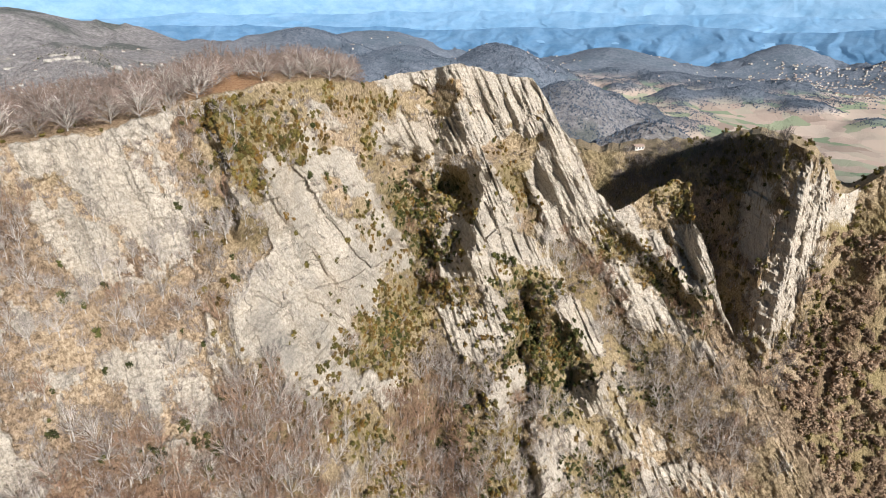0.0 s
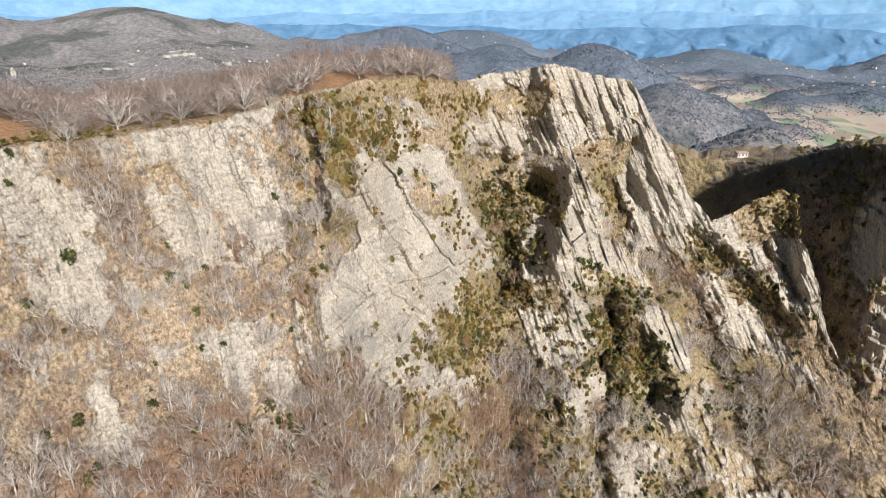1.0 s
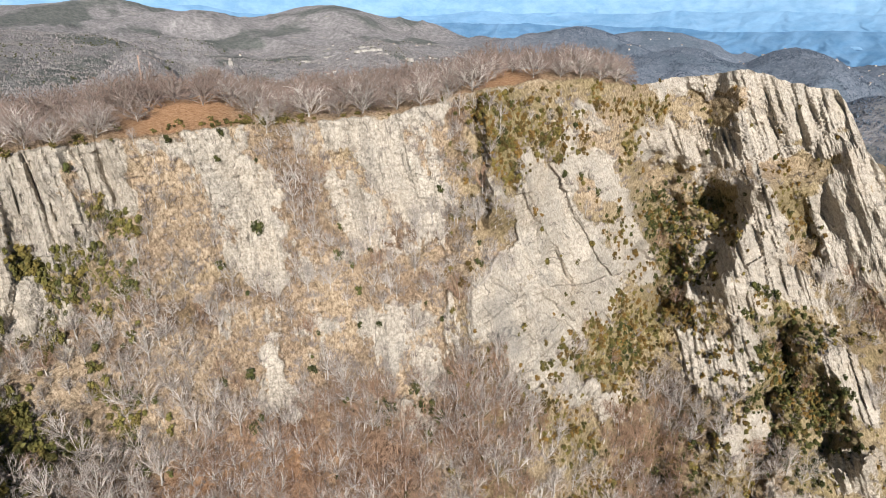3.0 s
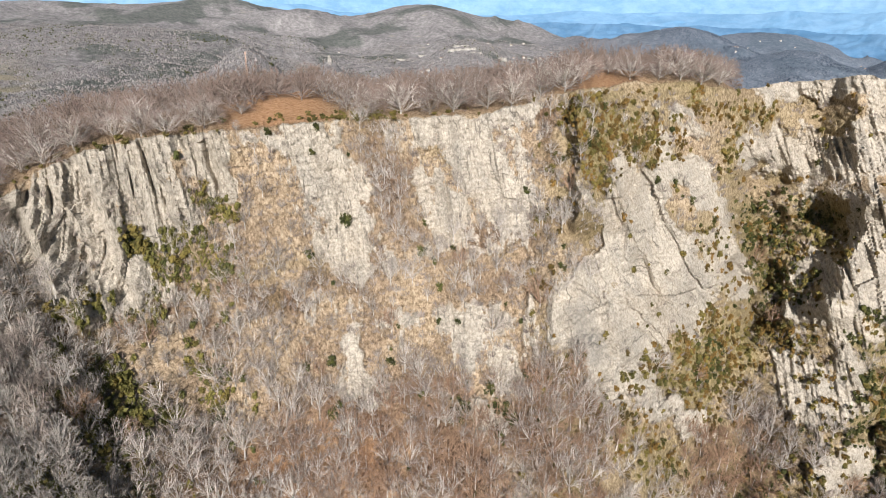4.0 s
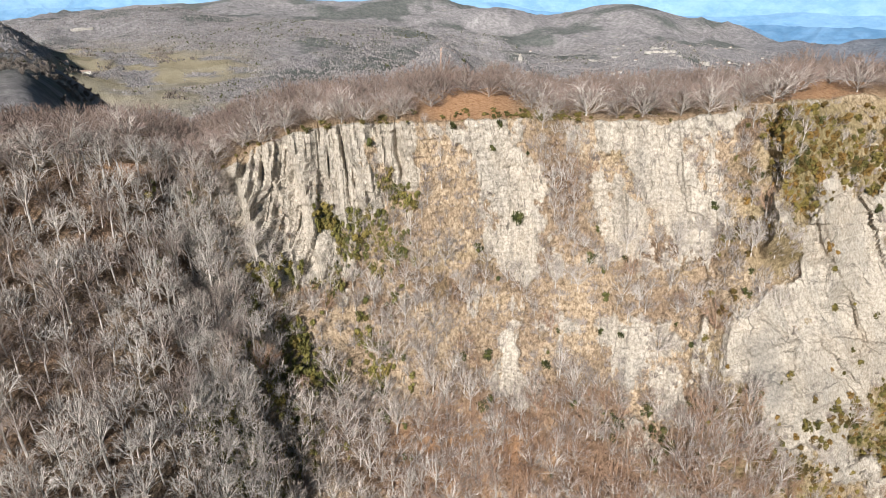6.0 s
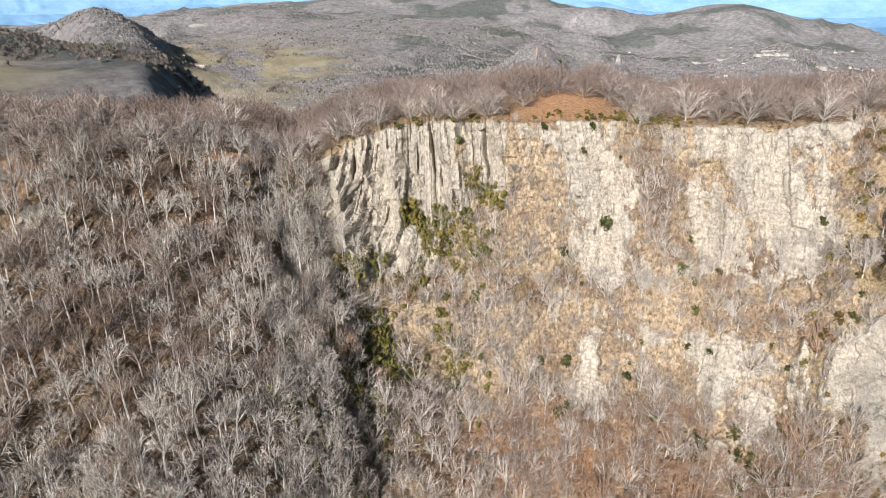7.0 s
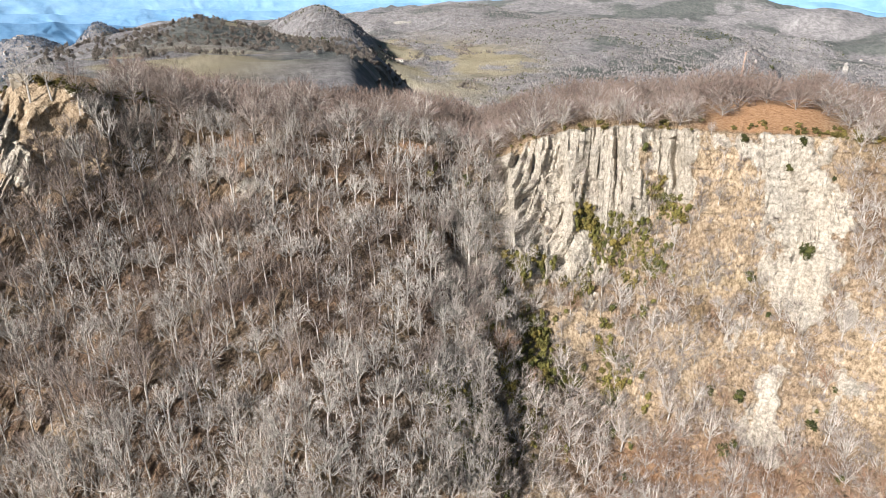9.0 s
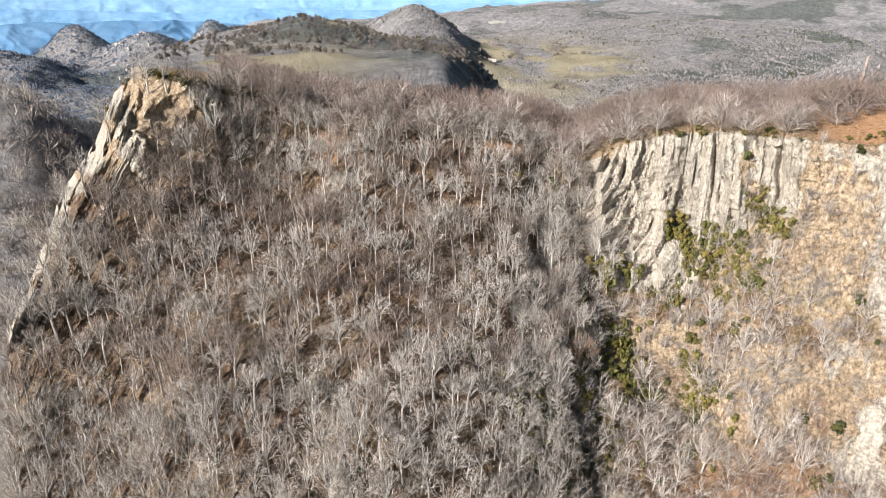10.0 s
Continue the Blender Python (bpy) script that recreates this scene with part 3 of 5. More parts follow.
# behind the crest: a wooded plateau over the wall, a steep back behind the headland and the outcrop
BACK_FLAT = [(2, 0.4), (8, 0.8), (20, 1.2), (45, -1), (80, -8), (140, -40), (260, -110), (420, -185), (600, -215)]
BACK_STEEP = [(1.5, -0.6), (5, -4), (12, -14), (25, -34), (50, -70), (90, -105), (150, -140), (250, -175), (400, -210)]
flat = step(4, 10, AZ) * step(-111, -107, -AZ)
even = lambda v: np.convolve(np.pad(v, 20, "edge"), np.ones(41) / 41, "valid")
edge_d, edge_z = even(D[:, 0]), even(FACE[:, 0, 2])
back = []
for (da, za), (db, zb) in zip(BACK_FLAT, BACK_STEEP):
    away = float(step(0, 8, da)) * flat
    d = D[:, 0] + (edge_d - D[:, 0]) * away + db + (da - db) * flat
    steep = zb * (1 + 0.9 * step(20, 27, -AZ))
    z = FACE[:, 0, 2] + (edge_z - FACE[:, 0, 2]) * away + steep + (za - steep) * flat + 2.0 * (np.exp(-((AZ - 47.3) / 6.0) ** 4) + 0.4 * np.exp(-((AZ - 18.6) / 3.4) ** 2)) * flat * float(step(3, 18, da)) * float(step(-90, -40, -da)) + 0.06 * da * fbm(AZ * 0.25, AZ * 0 + da / 30, 3, 81) * step(3, 30, da)
    a = np.radians(AZ)
    back.append(np.stack([-np.sin(a) * d, np.cos(a) * d, np.maximum(z, 2.0 - 230 * step(18, 25, -AZ))], -1))
BACK = np.stack(back[::-1], 1)
# below the lowest sight: down to the stream
low = []
for k, (f, drop) in enumerate([(0.93, 6), (0.8, 18), (0.6, 38), (0.4, 60), (0.2, 80)]):
    p = FACE[:, -1] * np.array([f, f, 1.0])
    p[:, 2] = np.maximum(p[:, 2] - drop, 3.0)
    low.append(p)
LOW = np.stack(low, 1)
GRID = np.concatenate([BACK, FACE, LOW], 1)
nb, nl = BACK.shape[1], LOW.shape[1]


def spread(values, behind, below):
    return np.concatenate([np.repeat(np.asarray(behind, float).reshape(-1, 1) * np.ones((len(AZ), 1)), nb, 1), values, np.full((len(AZ), nl), below)], 1)


ALONG = np.concatenate([np.repeat(lean[:, :1], nb, 1), lean, np.repeat(lean[:, -1:], nl, 1)], 1) + 0.8 * (np.hypot(GRID[..., 0], GRID[..., 1]) - np.pad(D0, ((0, 0), (nb, nl)), "edge"))
RISE = np.concatenate([BACK[..., 2] - CZ, Z0, LOW[..., 2] - CZ], 1)
litter = np.clip(0.10 + 0.6 * fbm(AA * 0.25, EL * 0.3, 3, 91) + 0.85 * step(70, 77, AA) + 0.8 * np.minimum(1, strokes(RUSSET_AT + GREY_AT, AA, EL)) - 0.9 * step(98, 103, AA) * step(-16, -12, EL), 0, 1)
moss = np.clip(0.1 + 0.7 * fbm(AA * 0.3 + 7, EL * 0.3, 3, 95) + 0.30 * headish - 0.3 * step(20, 25, AA) + 0.5 * np.minimum(1, strokes(BOX_AT + DARK_AT + SUNLIT_AT, AA, EL)), 0, 1)
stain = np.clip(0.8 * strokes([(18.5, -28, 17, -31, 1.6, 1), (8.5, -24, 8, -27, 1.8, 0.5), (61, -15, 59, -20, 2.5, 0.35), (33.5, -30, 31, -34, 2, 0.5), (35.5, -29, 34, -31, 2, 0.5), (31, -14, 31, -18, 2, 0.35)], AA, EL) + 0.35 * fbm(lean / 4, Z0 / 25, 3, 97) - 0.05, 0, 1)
ridge_mesh = mesh_of("ridge", GRID.reshape(-1, 3), sheet_faces(len(AZ), GRID.shape[1])[:, ::-1], [ROCK])
clearing = np.clip(0.55 * np.exp(-((AZ - 47.3) / 4.8) ** 4) + 0.45 * np.exp(-((AZ - 18.6) / 3.6) ** 2) + 0.15, 0, 1)
behind_litter = 0.55 * step(41, 44, AZ) * step(-54, -51, -AZ) + 0.75 * step(15, 16, AZ) * step(-22, -21, -AZ) + 0.25
give(ridge_mesh, "bare", spread(bare, 0.5 * (1 - flat) - 0.7 * step(22, 28, -AZ), 0.1))
give(ridge_mesh, "litter", spread(litter, behind_litter, 0.6))
give(ridge_mesh, "moss", spread(moss, np.full(len(AZ), 0.15), 0.3))
give(ridge_mesh, "bracken", spread(np.clip(0.8 * blob(AA, EL, 94, -13, 1.0, 1.2) + 0.7 * blob(AA, EL, 78, -13.5, 1.5, 0.7) + 0.5 * blob(AA, EL, 45, -41, 10, 4), 0, 1), clearing, 0.0))
give(ridge_mesh, "along", ALONG)
give(ridge_mesh, "rise", RISE)
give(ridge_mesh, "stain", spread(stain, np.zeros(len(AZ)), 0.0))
ridge = tagged(new("ground_ridge", ridge_mesh), "pale limestone escarpment with clefts, ledges, ochre turf and leaf litter", "cliff", kind="structure")

# ---------------------------------------------------------------- the second headland, past the dark combe
BUTTE_CREST = [(-12, -12.6), (-14.5, -13.2), (-18, -12.3), (-20.5, -12.2), (-23.3, -11.8), (-26, -11.0), (-27.5, -10.6), (-29.5, -10.9), (-31.2, -11.5), (-32.7, -12.6), (-33.6, -14.5), (-34.6, -14.5), (-36.5, -12.6), (-40, -13.4), (-50, -15)]
BUTTE_REACH = [(-10, 690, 440, 425, 400, 370, 330), (-18, 690, 428, 402, 376, 348, 310), (-22.5, 560, 405, 382, 360, 338, 300), (-26, 385, 375, 366, 357, 335, 300), (-28, 372, 363, 356, 348, 325, 292), (-29.6, 352, 343, 336, 328, 300, 270),
               (-31.5, 346, 338, 331, 322, 285, 245), (-33.5, 362, 354, 347, 336, 290, 248), (-35.2, 402, 388, 370, 340, 292, 250), (-38, 408, 390, 368, 342, 300, 256), (-50, 470, 445, 415, 385, 345, 300)]
AZB = np.arange(-50.0, -9.99, 0.12)
RB = 170
ce = smooth_line(BUTTE_CREST, AZB) + 0.18 * fbm(AZB * 1.3, AZB * 0, 4, 103)
ELB = ce[:, None] + (-47.0 - ce[:, None]) * np.linspace(0, 1, RB)[None]
AB = np.repeat(AZB[:, None], RB, 1)
DB0 = reach(AB, ELB, [BUTTE_REACH])
UB, ZB = np.radians(AB) * DB0, DB0 * np.tan(np.radians(ELB))
bareB = -0.35 - 0.6 * step(33, 34.5, -AB) * step(22, 25, -ELB) + 1.5 * blob(AB, ELB, -32, -20, 2.0, 9, -0.1) + 0.3 * blob(AB, ELB, -34, -15, 3, 6) + 0.4 * blob(AB, ELB, -37, -15, 2, 4) + 0.5 * blob(AB, ELB, -29, -18, 2, 8) \
    + 0.4 * fbm(AB * 0.6, ELB * 0.4, 3, 111) + 0.8 * blob(AB, ELB, -27.5, -17, 2.2, 5) + 0.5 * fbm(AB * 2.5, ELB * 0.8, 3, 112)
rB = step(0.1, 0.7, bareB)
tb = ZB + 5 * fbm(UB / 40, ZB / 40, 2, 115)
lb = wave(tb / 4, UB / 120, 113) + 0.5 * wave(tb / 1.7, UB / 90, 114)
jb = 4.0 * blocks(UB, tb, 10, 16, 175) + 2.2 * blocks(UB, tb, 4, 5, 177) + 1.0 * blocks(UB, tb, 1.8, 1.6, 179)
DB = DB0 + rB * jb + 9 * fbm(UB / 40, ZB / 80, 3, 117) + rB * (-3.0 * ridged(UB / 9, ZB / 50, 3, 119) + 3 * (lb - 0.7)) + 1.6 * fbm(UB / 3, ZB / 2, 4, 121)
for a, e, ra, re, amount in [(-25.5, -21, 1.0, 4, 10), (-21, -18, 1.0, 4, 10)]:
    DB = DB + amount * blob(AB, ELB, a, e, ra, re)
FB = place_at(AB, ELB, DB)
backB = []
for da, za in [(3, -0.5), (15, -1), (50, -6), (120, -45), (250, -130), (420, -215)]:
    d, a = DB[:, 0] + da, np.radians(AZB)
    backB.append(np.stack([-np.sin(a) * d, np.cos(a) * d, np.maximum(FB[:, 0, 2] + za + (0.03 * da + 0.4) * fbm(AZB * 0.9, AZB * 0 + da / 20, 3, 129), -20)], -1))
GB = np.concatenate([np.stack(backB[::-1], 1), FB], 1)
butte_mesh = mesh_of("headland", GB.reshape(-1, 3), sheet_faces(len(AZB), GB.shape[1])[:, ::-1], [ROCK])
fill = lambda v, b: np.concatenate([np.full((len(AZB), 6), b), v], 1)
give(butte_mesh, "bare", fill(bareB, -0.1))
give(butte_mesh, "litter", fill(np.clip(0.4 + fbm(AB * 0.5, ELB * 0.5, 3, 123) + 0.5 * step(33, 35, -AB) * step(18, 24, -ELB) - blob(AB, ELB, -18, -12.5, 6, 1), 0, 1), 0.0))
give(butte_mesh, "moss", fill(np.clip(0.4 + fbm(AB * 0.4, ELB * 0.4, 3, 125), 0, 1), 0.4))
give(butte_mesh, "along", np.radians(np.repeat(AZB[:, None], GB.shape[1], 1)) * 350 - 0.3 * (GB[..., 2] - CZ))
give(butte_mesh, "rise", GB[..., 2] - CZ)
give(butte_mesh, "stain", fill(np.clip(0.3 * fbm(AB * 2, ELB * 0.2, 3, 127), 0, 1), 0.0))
tagged(new("ground_headland", butte_mesh), "second limestone headland with a sheer pale prow and wooded shoulders", "cliff", kind="structure")

# ---------------------------------------------------------------- the country round about, one sheet to the horizon
# hills: bearing, distance, elevation of the top, half width in degrees, half depth in metres
HILLS_NEAR = [(94.8, 700, -2.5, 6.2, 150), (101.5, 690, -4.7, 4, 90), (85.7, 1350, -1.3, 3.8, 240), (103, 1700, -2.4, 2.6, 170), (108.5, 1900, -3.2, 4, 200), (113, 2200, -2.6, 3, 160), (118, 1700, -4.2, 4, 160), (120, 340, -7.0, 12, 110),
              (62, 1900, -2.4, 10, 330), (74, 2300, -1.2, 8, 330), (49, 900, -4.4, 5.5, 130), (42.5, 950, -5.6, 3, 100), (52, 2900, -0.4, 12, 420), (34, 2900, -1.0, 8, 400), (66, 3000, -0.5, 12, 400), (30, 1900, -3.9, 3.2, 230)]
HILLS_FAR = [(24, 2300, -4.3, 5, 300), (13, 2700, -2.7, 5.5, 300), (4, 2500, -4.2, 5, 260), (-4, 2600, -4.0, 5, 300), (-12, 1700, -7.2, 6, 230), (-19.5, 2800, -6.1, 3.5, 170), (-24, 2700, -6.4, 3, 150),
             (-29, 2750, -6.2, 2.8, 140), (-15, 3300, -4.3, 6, 300), (-28, 3700, -3.6, 4, 280), (-38, 3600, -3.3, 5, 300), (6, 3500, -3.0, 8, 300), (-19, 1250, -10.2, 5, 90), (-20.5, 2350, -7.3, 2.2, 110), (-25.5, 2400, -7.0, 2.8, 120), (-30.5, 2300, -7.7, 2.2, 100), (-35, 2150, -8.6, 1.8, 80), (-15.5, 2500, -7.2, 1.5, 90)]


def low_ground(az, d):
    """Height of the valleys."""
    low = CZ - 205 - 150 * step(-25, 5, -az) * step(500, 1500, d) - 60 * step(2400, 4200, d)
    low = low + 75 * step(40, 60, az) * step(700, 1100, d) * step(-106, -98, -az) - 110 * step(98, 106, az) * step(1700, 2600, d)
    low = low - 130 * step(24, 32, -az) * step(-100, -60, az) * step(-620, -430, -d)
    table = CZ - 47 - 22 * step(450, 800, d)
    return low + (table - low) * step(70, 84, az) * step(-116, -108, -az) * step(200, 250, d) * step(-980, -760, -d)


def country_height(x, y):
    az, d = np.degrees(np.arctan2(-x, y)), np.hypot(x, y)
    az = np.where(az < -130, az + 360, az)
    base = low_ground(az, d)
    far = step(300, 900, d)
    z = base + 5 * fbm(x / 90, y / 90, 3, 131) + 32 * far * fbm(x / 380, y / 380, 4, 133)
    bend = 2.0 * fbm(x / 300, y / 300, 4, 134)
    spur_ = 0.36 * ridged(x / 210, y / 210, 4, 135)
    total = np.exp(np.clip((z - base) / 18.0, -4, 8))
    for a, dist, e, wa, wd in HILLS_NEAR + HILLS_FAR:
        h = np.maximum(0, CZ + dist * math.tan(radians(e)) - base)
        m = np.hypot((az - a) / wa + 0.16 * bend, (d - dist) / wd + 0.16 * bend)
        w = np.exp(-np.abs(m * (1.0 - spur_ * step(0.1, 0.9, m))) ** 1.9)
        total = total + np.exp(np.clip(h * w / 18.0, 0, 40)) - 1
    return base + 18.0 * np.log(total) + 4 * fbm(x / 35, y / 35, 3, 137), az, d


azc = np.concatenate([np.arange(-56, 134, 0.5), np.arange(134, 304.1, 2.5)])
dc = np.concatenate([[0.02, 30, 60, 100, 150, 200, 250], np.geomspace(300, 4900, 220)])
A2, D2 = np.meshgrid(np.radians(azc), dc, indexing="ij")
X, Y = -np.sin(A2) * D2, np.cos(A2) * D2
H, HA, HD = country_height(X, Y)
H = H - 25 * step(-250, -200, -HD)
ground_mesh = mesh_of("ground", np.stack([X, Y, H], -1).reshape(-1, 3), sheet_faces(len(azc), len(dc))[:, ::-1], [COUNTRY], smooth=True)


def meadow_at(az, d, x, y, z):
    low = step(40, 15, z - low_ground(az, d))
    m = 1.8 * blob(az, d / 100, 98.5, 4.6, 8, 0.85) + 1.5 * low * blob(az, d / 100, 78, 13.5, 7, 2.6) + 1.2 * blob(az, d / 100, 92.5, 6.9, 1.2, 0.2) + 1.0 * low * blob(az, d / 100, 70, 12.5, 4, 1.4)
    m = m * step(-0.1, 0.12, fbm(x / 60, y / 60, 4, 143) + 0.12)
    return np.clip(m + 0.6 * step(0.3, 0.5, fbm(x / 130, y / 130, 3, 141)) * step(-2300, -900, -d) * step(8, 20, az) * step(40, 18, z - low_ground(az, d)), 0, 1)


meadow = meadow_at(HA, HD, X, Y, H)
fields = step(6, 0, HA) * step(1300, 1500, HD) * step(-3000, -2800, -HD) * step(0.09, 0.03, (H - (CZ - 355)) / 400)
# blue haze tint that grows with distance over the hills to the right
give(ground_mesh, "far_haze", step(26, 12, HA) * step(1200, 2300, HD) * 0.8)
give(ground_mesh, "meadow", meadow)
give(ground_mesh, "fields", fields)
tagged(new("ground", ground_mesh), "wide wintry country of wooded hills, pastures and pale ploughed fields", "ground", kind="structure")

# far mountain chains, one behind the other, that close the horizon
# haze is put into the chains' blue colours and their glow
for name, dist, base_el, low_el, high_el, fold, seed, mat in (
        ("backdrop_foothills", 4250, -6.5, -3.0, -2.0, 80, 151, mountain_material("haze_blue_slopes", (0.045, 0.105, 0.185), (0.075, 0.145, 0.235), 900, 0.70)),
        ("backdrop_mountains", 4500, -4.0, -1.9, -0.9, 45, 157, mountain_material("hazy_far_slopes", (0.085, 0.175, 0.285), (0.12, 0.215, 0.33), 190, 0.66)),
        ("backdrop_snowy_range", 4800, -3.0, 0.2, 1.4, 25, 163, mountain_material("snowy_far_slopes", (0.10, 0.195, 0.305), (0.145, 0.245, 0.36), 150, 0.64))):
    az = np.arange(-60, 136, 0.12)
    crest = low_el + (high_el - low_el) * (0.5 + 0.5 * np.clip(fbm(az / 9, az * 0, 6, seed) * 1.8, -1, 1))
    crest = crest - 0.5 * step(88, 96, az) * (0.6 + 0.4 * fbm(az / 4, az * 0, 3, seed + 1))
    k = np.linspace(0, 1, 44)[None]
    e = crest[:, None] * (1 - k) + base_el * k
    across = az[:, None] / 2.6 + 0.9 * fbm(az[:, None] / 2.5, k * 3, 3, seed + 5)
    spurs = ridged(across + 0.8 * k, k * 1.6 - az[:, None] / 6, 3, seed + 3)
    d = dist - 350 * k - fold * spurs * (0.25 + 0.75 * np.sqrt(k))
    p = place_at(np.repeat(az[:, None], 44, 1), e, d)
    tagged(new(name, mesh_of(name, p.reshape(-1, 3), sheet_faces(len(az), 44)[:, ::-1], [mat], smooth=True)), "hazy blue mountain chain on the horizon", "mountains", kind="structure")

# ---------------------------------------------------------------- vegetation: shapes
def prism(p0, p1, r0, r1, sides=3):
    """An open tapered prism between two points."""
    p0, p1 = np.asarray(p0, float), np.asarray(p1, float)
    w = (p1 - p0) / (np.linalg.norm(p1 - p0) + 1e-9)
    u = np.cross(w, (0.3, 0.9, 0.1) if abs(w[2]) > 0.8 else (0, 0, 1.0))
    u = u / np.linalg.norm(u)
    v = np.cross(w, u)
    a = np.arange(sides) * 2 * np.pi / sides
    ring = np.cos(a)[:, None] * u + np.sin(a)[:, None] * v
    vs = np.concatenate([p0 + ring * r0, p1 + ring * r1])
    k, n = np.arange(sides), (np.arange(sides) + 1) % sides
    fs = np.concatenate([np.stack([k, n, n + sides], -1), np.stack([k, n + sides, k + sides], -1)])
    return vs, fs


class Heap:
    """Triangles gathered piece by piece."""
    def __init__(self):
        self.v, self.f, self.n = [], [], 0

    def put(self, vs, fs):
        self.v.append(vs)
        self.f.append(np.asarray(fs) + self.n)
        self.n += len(vs)

    def sliver(self, p, q, width, rng):
        side = np.cross(q - p, rng.normal(size=3))
        side = side / (np.linalg.norm(side) + 1e-9) * width
        self.put(np.stack([p - side, p + side, q]), [[0, 1, 2]])

    def arrays(self):
        return np.concatenate(self.v), np.concatenate(self.f)


def leafy_bush(seed, lumps=7, leaves=260, leaf=0.29, tall=1.0):
    """A dense evergreen shrub, about one unit in radius, of many small leaf clumps."""
    rng = np.random.default_rng(seed)
    centres = np.stack([rng.normal(0, 0.34, lumps), rng.normal(0, 0.34, lumps), rng.uniform(0.2, 1.25, lumps) * tall], -1)
    sizes = rng.uniform(0.32, 0.58, lumps)
    stem, stem_f = prism((0, 0, -0.5), (0, 0, 0.7 * tall), 0.08, 0.04, 4)
    k = rng.integers(lumps, size=leaves)
    d = rng.normal(size=(leaves, 3))
    d = d / np.linalg.norm(d, axis=1)[:, None]
    p = centres[k] + d * (sizes[k] * rng.uniform(0.55, 1.08, leaves))[:, None] * np.array([1, 1, 1.0 + 0.4 * (tall - 1)])
    t = np.cross(d, rng.normal(size=(leaves, 3)))
    t = t / np.linalg.norm(t, axis=1)[:, None]
    b = np.cross(d, t) + d * rng.normal(0.2, 0.5, (leaves, 1))
    size = leaf * rng.uniform(0.6, 1.35, (leaves, 1))
    v = np.stack([p - t * size * 0.6 - b * size * 0.4, p + t * size * 0.6 - b * size * 0.4, p + b * size * 0.9], 1).reshape(-1, 3)
    return np.concatenate([stem, v]), np.concatenate([stem_f, len(stem) + np.arange(leaves * 3).reshape(-1, 3)])


def beech(seed, height, radius, fork=0.15, limbs=7, branches=13, twigs=5, wide=0.045, droop=115, segments=3):
    """A leafless beech: limbs from a fork, curved branches that end on a rounded crown, and fine twigs."""
    rng = np.random.default_rng(seed)
    trunk, crown, fuzz = Heap(), Heap(), Heap()
    top = np.array([rng.normal(0, 0.2), rng.normal(0, 0.2), height * fork])
    base = height * 0.013 + 0.05
    trunk.put(*prism((0, 0, -1.0), top, base * 1.25, base, 6))
    trunk.put(*prism(top, top + np.array([rng.normal(0, 0.3), rng.normal(0, 0.3), height * 0.4]), base * 0.8, base * 0.3, 4))
    middle = np.array([0, 0, height * (0.42 + 0.45 * fork)])
    shell = np.array([radius, radius, height - middle[2]])
    for k in range(limbs):
        tilt = radians(droop * 0.85) * math.sqrt((k + 0.4) / limbs)
        turn = k * 2.399 + rng.normal(0, 0.25)
        way = np.array([math.cos(turn) * math.sin(tilt), math.sin(turn) * math.sin(tilt), math.cos(tilt)])
        reach_to = middle + way * shell * 0.62
        start = top + np.array([0, 0, height * 0.22 * rng.random() * (1 - tilt / 2)])
        elbow = start + (reach_to - start) * 0.5 + np.array([0, 0, -0.04 * height * tilt]) + rng.normal(0, 0.15, 3)
        crown.put(*prism(start, elbow, base * 0.34, base * 0.22))
        crown.put(*prism(elbow, reach_to, base * 0.22, base * 0.10))
        for b in range(branches):
            g = 0.15 + 0.85 * (b + rng.random()) / branches
            p = start + (elbow - start) * g * 2 if g < 0.5 else elbow + (reach_to - elbow) * (g * 2 - 1)
            to = way + rng.normal(0, 0.42, 3)
            to = to / np.linalg.norm(to)
            if to[2] < math.cos(radians(droop)):
                to[2] = math.cos(radians(droop)) + 0.2 * rng.random()
            q = middle + to * shell * rng.uniform(0.82, 1.05)
            bow = p + (q - p) * 0.5 + way * 0.10 * radius + np.array([0, 0, 0.06 * height * (1 - to[2])]) + rng.normal(0, 0.12, 3)
            f = np.linspace(0, 1, segments + 1)[:, None]
            line = p * (1 - f) ** 2 + bow * 2 * f * (1 - f) + q * f * f
            across = np.cross(q - p, rng.normal(size=3))
            across = across / (np.linalg.norm(across) + 1e-9) * wide * (1.1 - 0.8 * f)
            m = np.arange(segments)[:, None] * 2
            crown.put(np.stack([line - across, line + across], 1).reshape(-1, 3), np.concatenate([m + [0, 1, 3], m + [0, 3, 2]]))
            end = line[-1] - line[-2]
            end = end / np.linalg.norm(end)
            for _ in range(twigs):
                r = rng.uniform(0.35, 1.0)
                o = p * (1 - r) ** 2 + bow * 2 * r * (1 - r) + q * r * r
                d = end + rng.normal(0, 0.42, 3)
                fuzz.sliver(o, o + d / np.linalg.norm(d) * rng.uniform(0.5, 1.15) * min(1.0, radius / 3.5), wide * 0.9, rng)
    return trunk.arrays(), crown.arrays(), fuzz.arrays()


